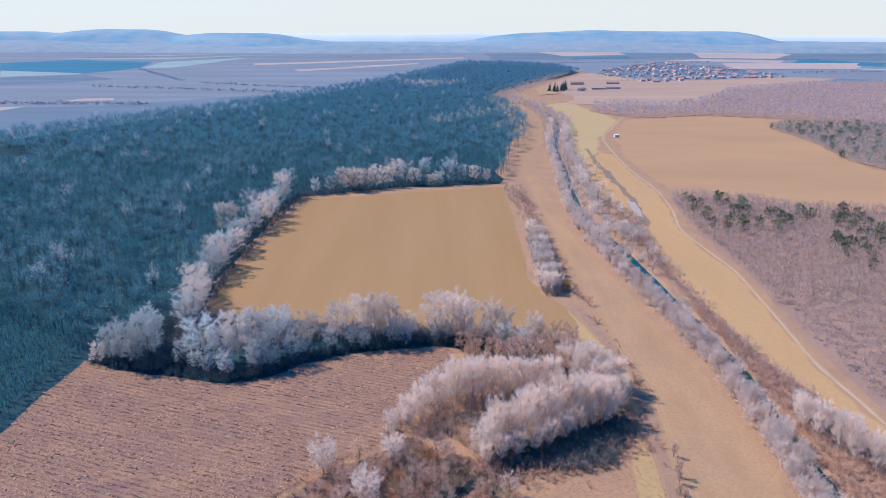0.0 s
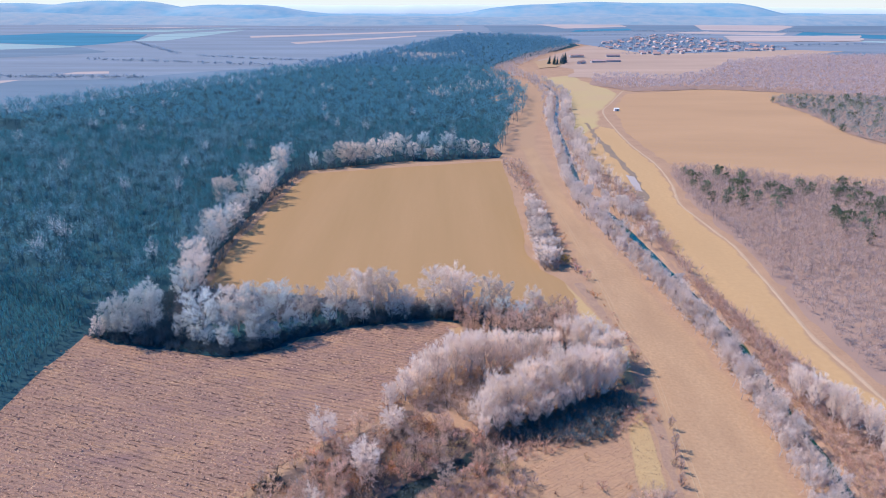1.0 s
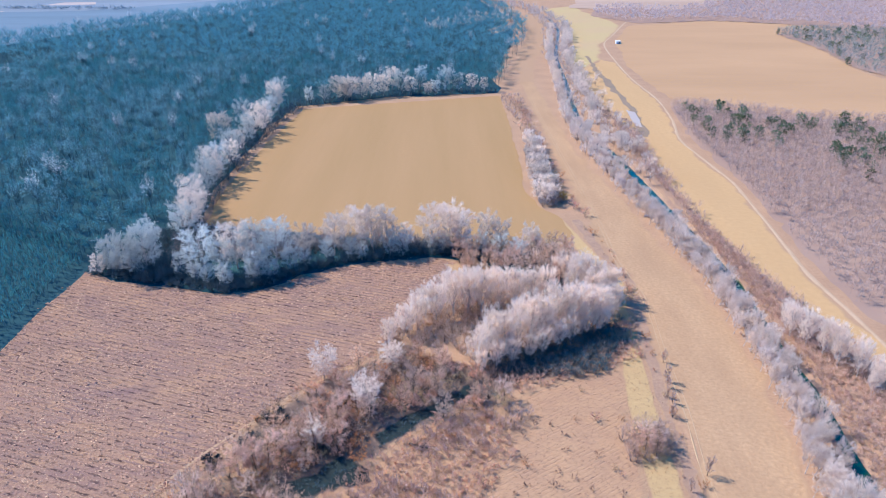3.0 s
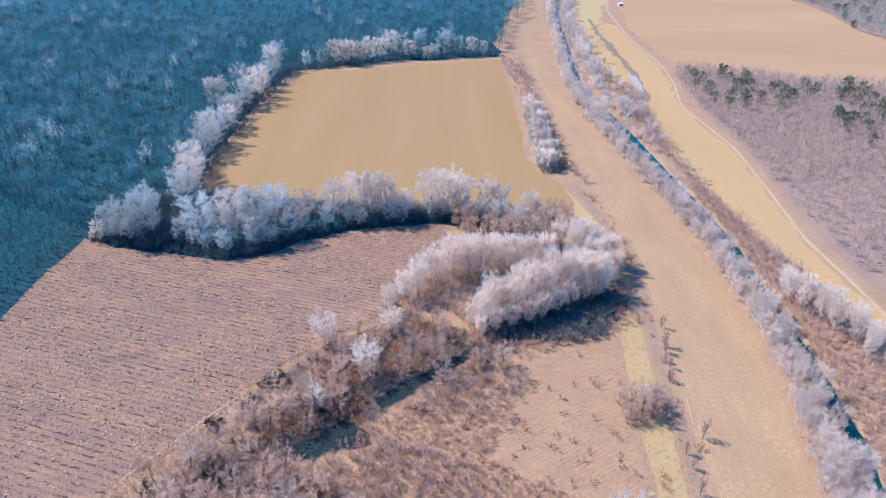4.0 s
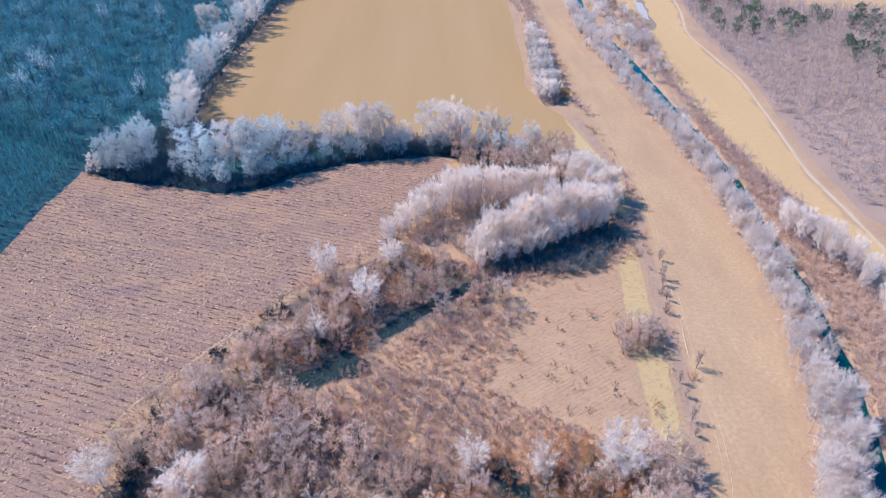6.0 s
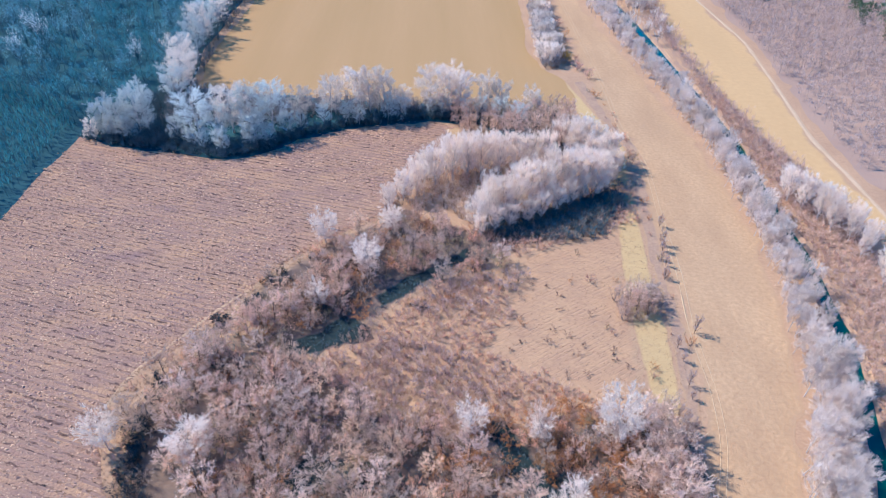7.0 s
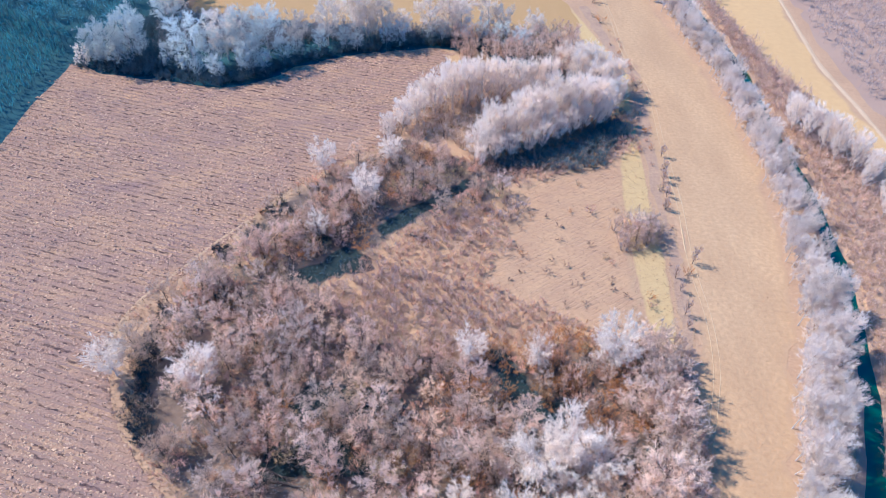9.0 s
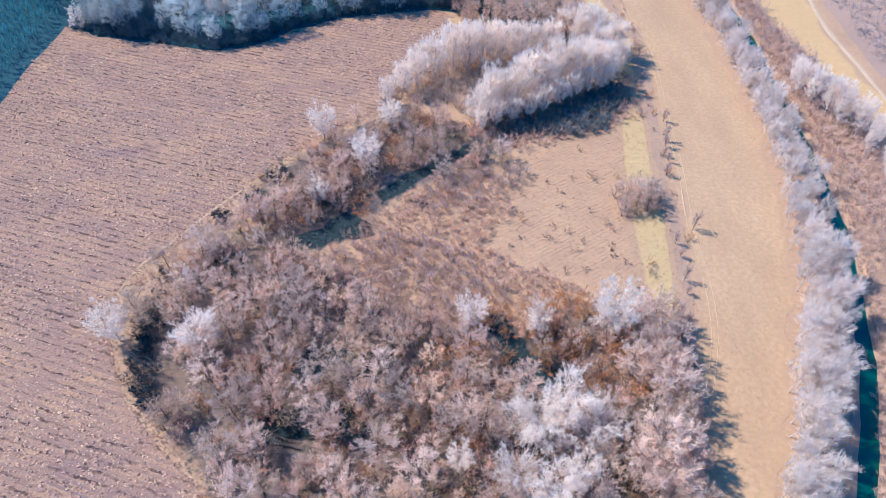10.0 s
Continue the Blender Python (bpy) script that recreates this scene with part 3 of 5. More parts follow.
def river_bank(side):
    """One sloping bank, from below the water up onto the plain."""
    rng = np.random.default_rng(60 + side)
    p = smooth_line([q for q in RIVER if q[1] < 1300], 2.5)
    d = np.gradient(p, axis=0)
    d /= np.linalg.norm(d, axis=1)[:, None]
    out = np.stack([d[:, 1], -d[:, 0]], 1) * side
    n, verts = len(p), []
    for reach, z, rough in ((1.1, -1.25, 0.0), (1.7, -0.7, 0.2), (2.8, -0.2, 0.35), (4.5, 0.03, 0.5)):
        far = reach + np.convolve(rng.normal(0, rough, n + 2), np.ones(3) / 2, "valid")
        q = p + out * far[:, None]
        verts += [(q[i, 0], q[i, 1], z + rise(q[i, 1])) for i in range(n)]
    faces = [(k * n + i, k * n + i + 1, k * n + n + i + 1, k * n + n + i) for k in range(3) for i in range(n - 1)]
    tagged(new("river_bank", mesh_of("river_bank", verts, faces, BANK_SOIL)), "sloping russet soil bank of the river", "bank", kind="structure")


river_bank(1)
river_bank(-1)

FIELD = [(-90, 440), (43, 480), (43, 406), (41, 330), (39, 282), (42, 265), (50, 251), (51, 232), (46, 221), (24, 225), (-5, 229), (-31, 234), (-62, 238), (-93, 245), (-97, 276), (-97, 316), (-95, 367)]
STUBBLE_EDGE = [(-122, 160), (-123, 178), (-121, 205), (-109, 198), (-88, 193), (-69, 188), (-54, 194), (-46, 202), (-32, 209), (-17, 213), (-3, 216), (8, 210), (5, 196), (-3, 181), (-12, 163),
                (-21, 151), (-32, 143), (-40, 134), (-46, 124), (-51, 114), (-57, 105), (-64, 97), (-67, 90), (-66, 81), (-61, 72), (-57, 66), (-52, 60), (-47, 55), (-41, 50), (-30, 40), (-10, 10), (-122, 10)]
THICKET = [(-32, 140), (-12, 157), (8, 150), (20, 150), (40, 158), (57, 172), (56, 150), (22, 136), (17, 130), (21, 121), (16, 113), (9, 103), (21, 96), (32, 89), (36, 83), (45, 83), (47, 75),
           (44, 65), (42, 55), (34, 30), (-24, 30), (-42, 52), (-51, 60), (-57, 72), (-61, 84), (-58, 96), (-49, 114), (-42, 130)]
WEST_FOREST = [(-700, 240), (-182, 251), (-156, 243), (-135, 228), (-122, 204), (-104, 206), (-97, 240), (-103, 300), (-103, 370), (-97, 446), (-34, 474), (42, 490), (46, 560), (70, 690), (92, 850), (88, 1050), (70, 1240),
               (190, 1545), (395, 1990), (370, 2300), (235, 2450), (75, 2480), (-119, 1740), (-209, 1390), (-269, 1155), (-322, 1020), (-367, 920), (-405, 840), (-442, 780), (-460, 700), (-700, 560)]
EAST_WOOD = [(152, 440), (169, 452), (204, 434), (235, 413), (300, 398), (420, 380), (420, 170), (131, 168), (131, 190), (134, 228), (141, 295), (143, 367)]
FAR_EAST_WOOD = [(215, 985), (240, 1090), (300, 1110), (354, 1060), (460, 1180), (573, 1380), (815, 1560), (1240, 1560), (900, 1000), (700, 820), (537, 780), (472, 880), (362, 932), (256, 908)]
PINE_WOOD = [(387, 800), (379, 694), (357, 585), (360, 520), (560, 560), (620, 800), (474, 840), (420, 835)]
sheet("field_1", FIELD, 0.08, FIELD_SOIL, "bare brown field with faint drill lines")
sheet("field_2", STUBBLE_EDGE, 0.06, STUBBLE, "rough pinkish stubble field in rows")
sheet("thicket_floor", [(-61, 84), (-58, 97), (-46, 111), (-27, 100), (-9, 87), (4, 81), (24, 85), (45, 83), (47, 75), (44, 62), (36, 30), (-24, 30), (-42, 52), (-51, 60), (-58, 72)], 0.07, THICKET_FLOOR, "leaf litter and dead grass under the thicket, shade in its dark blotches", "ground", 4, 1.0, fade=4.0)
sheet("thicket_floor", [(-58, 97), (-49, 115), (-42, 131), (-32, 141), (-12, 158), (8, 150), (24, 152), (42, 160), (57, 173), (54, 156), (34, 146), (18, 137), (-4, 124), (-27, 103), (-46, 111)], 0.075, THICKET_FLOOR, "leaf litter under the thicket's rim, shade in its dark blotches", "ground", 4, 1.0, fade=3.5)
sheet("glade_floor", [(-30, 101), (-10, 119), (16, 134), (34, 143), (52, 152), (52, 132), (46, 128), (43, 108), (42, 92), (44, 84), (24, 84), (4, 80), (-9, 86)], 0.03, GLADE_GRASS, "tan mown glade with faint cutting lines", "ground", 4, 1.0, fade=3.0)
sheet("hedge_floor", [(-121, 205), (-109, 198), (-88, 193), (-69, 188), (-54, 194), (-46, 202), (-32, 209), (-3, 216), (12, 212), (40, 190), (56, 180), (56, 205), (46, 221), (-5, 229), (-62, 238), (-93, 245), (-99, 240)], 0.082, SHADED_FLOOR, "litter under the hedge trees, shade put in its colour", "ground", 5, 1.0)
sheet("forest_floor", WEST_FOREST, 0.05, SHADED_FLOOR, "litter under the bare forest, shade put in its colour", "ground", 15, 1.5)
sheet("forest_corner", [(-240, 262), (-120, 262), (-102, 250), (-99, 228), (-104, 208), (-124, 200), (-132, 190), (-160, 215), (-200, 232), (-240, 236)], 0.035, SHADED_FLOOR, "litter where the plantation meets the forest, shade put in its colour", "ground", 6, 0.8)
# The shadow between hedge and forest, laid as a dark sheet.
sheet("corridor_floor", [(-99, 240), (-104, 205), (-92, 194), (-84, 196), (-84, 225), (-90, 244)], 0.09, SHADED_FLOOR, "ground between hedge and forest, its shadow put in the colour", "ground", 4, 1.0)
sheet("plantation_floor", [(-700, 240), (-182, 251), (-156, 243), (-135, 228), (-121, 205), (-123, 178), (-122, 160), (-122, 10), (-700, 10)], 0.045, SHADED_FLOOR, "soil under rows of young trees, shade put in its colour", "ground", 8, 0.6)
sheet("wood_floor", EAST_WOOD, 0.06, WOOD_FLOOR, "russet litter under the low wood", "ground", 6, 1.5)
sheet("far_wood_floor", FAR_EAST_WOOD, 0.3, WOOD_FLOOR, "litter under the far wood", "ground", 20, 3)
sheet("pine_wood_floor", [(x + 4, y) for x, y in PINE_WOOD], 0.35, WOOD_FLOOR, "litter under the pine scrub", "ground", 10, 2)
sheet("floodway", [(64, 530), (62, 440), (60, 350), (60, 280), (60, 235), (64, 205), (65, 185), (60, 160), (59, 140), (57, 115), (54, 95), (51, 80), (46, 62), (40, 46), (28, 10), (42, 10), (54, 46), (60, 59),
                   (68, 78), (77, 100), (81, 119), (84, 141), (86, 174), (85, 200), (82, 237), (78, 287), (72, 350), (74, 428), (74, 530)], 0.05, FLOODWAY, "wide strip of short tan grass beside the river", "meadow", 4, 0.8, fade=2.5)
sheet("floodway_north", [(74, 530), (64, 530), (66, 600), (92, 740), (112, 860), (112, 960), (135, 1060), (150, 1020), (140, 880), (120, 740), (90, 640)], 0.06, FLOODWAY, "strip of tan grass beside the upper river", "meadow", 8, 1.0)
sheet("grass_strip", [(50, 250), (57, 216), (61, 195), (58, 178), (53, 132), (51, 109), (49, 92), (47, 82), (44, 83), (43, 90), (44, 109), (46, 130), (50, 154), (53, 176), (52, 200), (50, 225)], 0.06, YELLOW_GRASS, "mown yellow grass strip along a ditch", "meadow", 3, 0.15, fade=1.0)
sheet("meadow", [(113, 571), (106, 480), (111, 413), (118, 386), (107, 312), (104, 260), (108, 224), (110, 194), (113, 181), (117, 167), (119, 130), (128, 130), (124, 185), (125, 204), (128, 226), (133, 266),
                 (136, 295), (135, 335), (135, 367), (145, 413), (152, 471), (153, 534), (159, 614), (150, 630)], 0.05, MEADOW, "pale yellow meadow between river and track", "meadow", 6, 0.8, fade=3.0)
sheet("green_meadow", [(113, 571), (150, 630), (168, 722), (196, 792), (226, 872), (228, 936), (215, 1052), (215, 1140), (170, 1097), (155, 1085), (158, 1000), (160, 880), (142, 743), (122, 640)], 0.07, GREEN_MEADOW, "yellow-green meadow by the upper river", "meadow", 12, 1.5, fade=6.0)
sheet("clearing", [(64, 800), (104, 872), (106, 905), (90, 905), (60, 850)], 0.15, GREEN_MEADOW, "small yellow clearing at the forest edge", "meadow", 10, 1)
sheet("field_3", [(189, 745), (240, 882), (362, 932), (430, 945), (482, 936), (400, 820), (385, 700), (357, 585), (357, 540), (420, 520), (420, 385), (282, 405), (243, 418), (210, 440), (173, 456), (162, 471), (163, 522), (166, 599)], 0.06, RIGHT_FIELD, "large tan field with faint sowing lines", step=12, amp=1.0)
TRACK_LINE = [(330, 1040), (255, 936), (227, 872), (197, 790), (173, 722), (160, 614), (154, 534), (153, 471), (146, 413), (136, 367), (136, 335), (137, 295), (134, 266), (129, 226), (126, 204), (126, 185), (126, 166), (124, 120)]
sheet("bank_floor", [(107, 330), (106, 262), (108, 224), (110, 194), (113, 181), (117, 165), (118, 120), (104, 60), (88, 40), (80, 42), (87, 66), (92, 82), (98, 106), (102, 139), (103, 158), (104, 181), (104, 204), (103, 254), (99, 330)], 0.06, BANK_SOIL, "bare russet soil of the river bank", "ground", 4, 0.8)
sheet("ochre_grass", [(2, 209), (8, 211), (14, 208), (13, 203), (7, 203)], 0.1, YELLOW_GRASS, "ochre grass at the stubble's corner", "ground", 2, 0.5)
sheet("ditch_floor", [(57, 250), (61, 216), (65, 195), (62, 172), (57, 132), (55, 110), (53, 92), (49, 76), (45, 62), (43, 64), (46, 76), (48, 84), (50, 94), (52, 109), (54, 132), (58, 172), (61, 195), (57, 216), (53, 250)], 0.075, DITCH_SOIL, "dull trampled grass of a shallow ditch", "ground", 3, 0.4, fade=1.0)
ribbon("headland", [(-20, 153), (-32, 141), (-41, 131), (-47, 123), (-53, 115), (-58, 107), (-63.5, 99), (-66, 92), (-66, 84)], 1.8, 0.10, HEADLAND, "pale trodden straw along the thicket's edge", "path", 0.15, 11)
ribbon("verge", [(x + 2.2, y) for x, y in TRACK_LINE[3:]], 8.0, 0.10, DRY_GRASS, "worn dry verge beside the track", "verge", 0.2, 4)
ribbon("track", TRACK_LINE, 2.1, 0.14, TRACK, "pale dirt track along the wood's edge", "track", 0.12, 2)
RUT_LINE = [(65, 522), (64, 444), (64, 350), (64, 287), (64, 242), (63, 210), (65, 184), (62, 154), (60, 130), (57, 109), (56, 92), (54, 80), (51, 71), (46, 59), (41, 46), (30, 20)]
for shift in (-0.65, 0.65):
    ribbon("wheel_rut", [(x + shift, y) for x, y in RUT_LINE], 0.42, 0.10, RUT, "worn pale wheel rut in dry grass", "track", 0.25, 7)
ribbon("mud_strip", [(140, 650), (133, 560), (130, 480), (127, 436), (124, 415), (121, 393), (117, 372)], 8.5, 0.11, MUD, "damp dark hollow in the meadow", "ground", 0.35, 5)
sheet("puddle", [(123, 436), (127, 430), (125, 410), (121.5, 392), (118.5, 396), (120.5, 415)], 0.16, PUDDLE, "shallow grey puddle in the meadow", "puddle", 3, 0.25)

# far fields towards the hills, with distance haze put into their colours
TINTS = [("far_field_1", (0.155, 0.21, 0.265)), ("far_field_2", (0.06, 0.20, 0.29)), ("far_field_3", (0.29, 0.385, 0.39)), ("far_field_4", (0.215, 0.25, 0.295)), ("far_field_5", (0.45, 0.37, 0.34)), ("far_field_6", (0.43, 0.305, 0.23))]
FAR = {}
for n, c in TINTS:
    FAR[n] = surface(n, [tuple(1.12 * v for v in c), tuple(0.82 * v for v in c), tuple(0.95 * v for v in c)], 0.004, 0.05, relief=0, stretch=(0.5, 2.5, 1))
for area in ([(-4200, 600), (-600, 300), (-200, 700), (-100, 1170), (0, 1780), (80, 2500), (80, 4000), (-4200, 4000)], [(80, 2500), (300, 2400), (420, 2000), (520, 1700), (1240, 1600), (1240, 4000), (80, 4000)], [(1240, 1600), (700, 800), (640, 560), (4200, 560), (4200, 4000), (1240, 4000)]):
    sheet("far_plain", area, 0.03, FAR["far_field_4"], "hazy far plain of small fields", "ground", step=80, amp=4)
sheet("far_field", [(-700, 560), (-460, 700), (-405, 840), (-322, 1020), (-269, 1155), (-300, 1320), (-440, 1167), (-538, 1070), (-677, 1036), (-1200, 1000), (-1200, 700)], 0.2, FAR["far_field_1"], "far ploughed field, mauve haze put in its colour", step=40, amp=3)
sheet("far_field", [(-710, 1089), (-546, 1088), (-440, 1167), (-383, 1386), (-616, 1579), (-813, 1692), (-832, 1543), (-976, 1509)], 0.12, FAR["far_field_4"], "far field, blue-grey haze put in its colour", step=40, amp=3)
sheet("far_field", [(-642, 1146), (-630, 1198), (-586, 1210), (-565, 1166)], 0.22, FAR["far_field_5"], "far pale straw strip", step=60, amp=2)
sheet("far_field", [(-651, 995), (-682, 1045), (-653, 1061)], 0.22, FAR["far_field_5"], "far pale straw strip", step=60, amp=2)
sheet("far_field", [(-986, 1526), (-899, 1595), (-822, 1712), (-996, 1914), (-1143, 1775)], 0.12, FAR["far_field_1"], "far ploughed field, mauve haze put in its colour", step=40, amp=3)
sheet("far_field", [(-1157, 1797), (-1330, 2072), (-1037, 1965), (-996, 1914)], 0.22, FAR["far_field_3"], "far pale green field, haze put in its colour", step=40, amp=3)
sheet("far_field", [(-1349, 2100), (-1618, 2529), (-1455, 2729), (-1093, 2607), (-983, 2251), (-991, 2071), (-1021, 1964)], 0.12, FAR["far_field_2"], "far dark winter crop, blue haze put in its colour", step=40, amp=3)
sheet("far_field", [(-965, 2189), (-1051, 2607), (-814, 2907), (-878, 2218)], 0.22, FAR["far_field_3"], "far pale green field, haze put in its colour", step=60, amp=2)
sheet("far_field", [(-813, 1692), (-616, 1579), (-390, 1415), (-319, 1732), (-146, 2129), (74, 2529), (84, 2859), (-436, 2906), (-732, 2687), (-867, 2189), (-917, 1913)], 0.12, FAR["far_field_4"], "far field, blue-grey haze put in its colour", step=40, amp=3)
sheet("far_field", [(-679, 2491), (87, 2953), (84, 2859), (-650, 2383)], 0.22, FAR["far_field_5"], "far pale straw strip", step=60, amp=2)
sheet("far_field", [(-460, 2129), (-91, 2529), (-88, 2455), (-425, 2044)], 0.22, FAR["far_field_5"], "far pale straw strip", step=60, amp=2)
sheet("far_field", [(-1617, 2859), (-1163, 2952), (-842, 3099), (-1094, 2773)], 0.22, FAR["far_field_3"], "far pale green field, haze put in its colour", step=60, amp=2)
sheet("far_field", [(-1549, 3001), (-1240, 3150), (-963, 3254), (-1220, 3097)], 0.22, FAR["far_field_5"], "far pale straw strip", step=60, amp=2)
sheet("far_field", [(205, 1100), (215, 1140), (240, 1250), (220, 1310), (190, 1400), (240, 1560), (380, 1900), (420, 1990), (500, 1640), (900, 1790), (1000, 1740), (820, 1565), (573, 1385), (460, 1185), (354, 1065), (300, 1112), (240, 1095)], 0.25, FAR["far_field_6"], "far pale pasture before the village", step=30, amp=3)
sheet("far_field", [(180, 1260), (212, 1290), (230, 1330), (262, 1440), (240, 1500), (190, 1420)], 0.6, GREEN_MEADOW, "far yellow meadow by dark spruces", step=20, amp=2)
sheet("far_field", [(420, 1990), (380, 2320), (300, 2560), (900, 2900), (1500, 2700), (1900, 1900), (1240, 1560), (1000, 1740), (868, 1780), (500, 1640)], 0.2, FAR["far_field_4"], "far hazy fields round the village", step=50, amp=4)
sheet("far_field", [(900, 2150), (1300, 2150), (1500, 2500), (1000, 2480)], 0.7, FAR["far_field_5"], "far pale straw field", step=40, amp=4)
sheet("far_field", [(200, 2700), (900, 2900), (1500, 2700), (2600, 2500), (2600, 3300), (200, 3300)], 0.2, FAR["far_field_1"], "far hazy fields before the plateau", step=60, amp=4)
sheet("far_field", [(426, 3592), (864, 3475), (849, 3200), (536, 3048)], 0.22, FAR["far_field_5"], "far pale straw strip", step=60, amp=2)
sheet("far_field", [(1272, 3593), (1646, 3715), (1603, 3200), (1345, 2816), (1080, 2907)], 0.22, FAR["far_field_5"], "far pale straw strip", step=60, amp=2)
sheet("far_field", [(511, 2772), (795, 2906), (809, 3049), (558, 2906)], 0.22, FAR["far_field_2"], "far dark winter crop, blue haze put in its colour", step=60, amp=2)
sheet("far_field", [(1223, 2315), (1385, 2158), (1349, 2100), (1189, 2251)], 0.22, FAR["far_field_3"], "far pale green field, haze put in its colour", step=60, amp=2)
sheet("far_field", [(976, 1965), (1231, 1914), (1042, 1614), (930, 1577), (871, 1692)], 0.12, FAR["far_field_1"], "far ploughed field, mauve haze put in its colour", step=40, amp=3)
sheet("far_field", [(1272, 2529), (1464, 2283), (1618, 2529), (1437, 2772)], 0.22, FAR["far_field_2"], "far dark winter crop, blue haze put in its colour", step=40, amp=3)
sheet("far_field", [(868, 2688), (1047, 2817), (1329, 2688), (1230, 2529)], 0.22, FAR["far_field_5"], "far pale straw strip", step=60, amp=2)

# hills on the horizon: haze painted into their colours, the farthest glows faintly
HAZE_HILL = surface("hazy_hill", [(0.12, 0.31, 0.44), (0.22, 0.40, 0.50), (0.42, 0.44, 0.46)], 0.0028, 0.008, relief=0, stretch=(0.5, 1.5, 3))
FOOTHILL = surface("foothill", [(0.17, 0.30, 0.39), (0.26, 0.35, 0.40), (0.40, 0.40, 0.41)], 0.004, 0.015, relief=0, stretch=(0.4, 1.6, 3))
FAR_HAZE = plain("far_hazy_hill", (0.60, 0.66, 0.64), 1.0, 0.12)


def ridge(name, y, depth, bumps, material, label, base=60):
    """A rolling ridge with slopes on both sides."""
    xs = np.arange(-4200, 4201, 60.0)
    rows = 9
    rng = np.random.default_rng(len(label))
    tops = np.full(xs.shape, float(base))
    for cx, width, height in bumps:
        tops = np.maximum(tops, base + (height - base) * np.exp(-np.abs((xs - cx) / width) ** 4))
    tops += np.convolve(rng.normal(0, 9, len(xs) + 8), np.ones(9) / 9, "valid")
    verts = []
    for j in range(rows):
        u = j / (rows - 1) * 2 - 1
        for i, x in enumerate(xs):
            verts.append((x, y + u * depth + 60 * math.sin(x / 410.0), rise(y - depth) - 25 + (tops[i] - rise(y - depth) + 25) * (math.cos(u * math.pi / 2) ** 0.8 if abs(u) < 1 else 0)))
    n = len(xs)
    faces = [(j * n + i, j * n + i + 1, j * n + n + i + 1, j * n + n + i) for j in range(rows - 1) for i in range(n - 1)]
    ob = tagged(new(name, mesh_of(name, verts, faces, material)), label, "hills", kind="structure")
    for p in ob.data.polygons:
        p.use_smooth = True


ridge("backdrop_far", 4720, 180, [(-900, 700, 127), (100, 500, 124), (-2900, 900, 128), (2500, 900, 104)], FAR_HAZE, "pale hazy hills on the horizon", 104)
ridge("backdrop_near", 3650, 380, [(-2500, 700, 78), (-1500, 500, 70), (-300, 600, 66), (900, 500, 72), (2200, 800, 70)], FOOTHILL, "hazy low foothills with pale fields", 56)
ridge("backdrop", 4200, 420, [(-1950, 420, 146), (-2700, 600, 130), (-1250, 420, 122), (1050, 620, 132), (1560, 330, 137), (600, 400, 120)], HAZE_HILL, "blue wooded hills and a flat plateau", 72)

# ---- near trees ----
poplar = tree_kind("poplar_tree", 6, 11, "bare white poplar with pale ascending twigs", "tree", "white poplars", POPLAR_BARK, POPLAR_TWIG, height=14.0, spread=3.6, base=0.08, limbs=34, subs=9, twigs=11, sprigs=2, twig_len=1.4, twig_w=0.055, upright=1.5, belly=0.35, top=0.96, fan=0.45)
round_poplar = tree_kind("white_tree", 5, 41, "bare broad white-barked tree with a pale fan of twigs", "tree", "white trees", POPLAR_BARK, POPLAR_TWIG, height=12.0, spread=4.2, base=0.16, limbs=32, subs=10, twigs=13, sprigs=3, twig_len=0.8, twig_w=0.05, upright=0.7, belly=0.6, top=0.92, fan=0.65)
edge_tree = tree_kind("pale_tree", 6, 241, "tall bare pale tree with an open rounded crown", "tree", "pale edge trees", POPLAR_BARK, EDGE_TWIG, height=16.0, spread=5.0, base=0.14, limbs=32, subs=10, twigs=11, sprigs=2, twig_len=1.0, twig_w=0.085, upright=0.5, belly=0.5, top=0.97)
corner_tree = tree_kind("pale_tree", 4, 261, "tall bare pale tree with an open rounded crown, blue shading in its colour", "tree", "pale edge trees", POPLAR_BARK, SHADE_TWIG, height=16.0, spread=4.8, base=0.12, limbs=30, subs=10, twigs=11, sprigs=2, twig_len=1.0, twig_w=0.085, upright=0.6, belly=0.5, top=0.97)
hedge_tree = tree_kind("pale_tree", 4, 281, "tall bare pale tree rising from dark hedge shrubs", "tree", "pale edge trees", POPLAR_BARK, EDGE_TWIG, height=16.0, spread=4.4, base=0.28, limbs=28, subs=10, twigs=11, sprigs=2, twig_len=1.0, twig_w=0.085, upright=0.7, belly=0.65, top=0.97)
willow = tree_kind("willow_tree", 6, 71, "bare silvery willow leaning on the river bank", "tree", "riverside willows", POPLAR_BARK, RIVER_TWIG, height=11.0, spread=2.8, base=0.26, limbs=26, subs=8, twigs=9, sprigs=2, twig_len=1.2, twig_w=0.045, upright=1.3, thick=0.011, belly=0.5, top=0.95, fan=0.5)
THICKET_TREE = dict(height=8.0, spread=2.9, base=0.2, limbs=20, subs=8, twigs=8, sprigs=2, twig_len=0.65, twig_w=0.052, upright=0.6, belly=0.5, top=0.96)
grey_tree = tree_kind("thicket_tree", 3, 101, "small bare grey-brown tree of the thicket", "tree", "thicket trees", DARK_BARK, GREY_TWIG, **THICKET_TREE)
tan_tree = tree_kind("thicket_tree", 2, 107, "small bare tan-twigged tree of the thicket", "tree", "thicket trees", DARK_BARK, TAN_TWIG, **THICKET_TREE)
pink_tree = tree_kind("thicket_tree", 2, 111, "small bare pinkish-twigged tree of the thicket", "tree", "thicket trees", DARK_BARK, PINK_TWIG, **THICKET_TREE)
small_tree = grey_tree + tan_tree + pink_tree
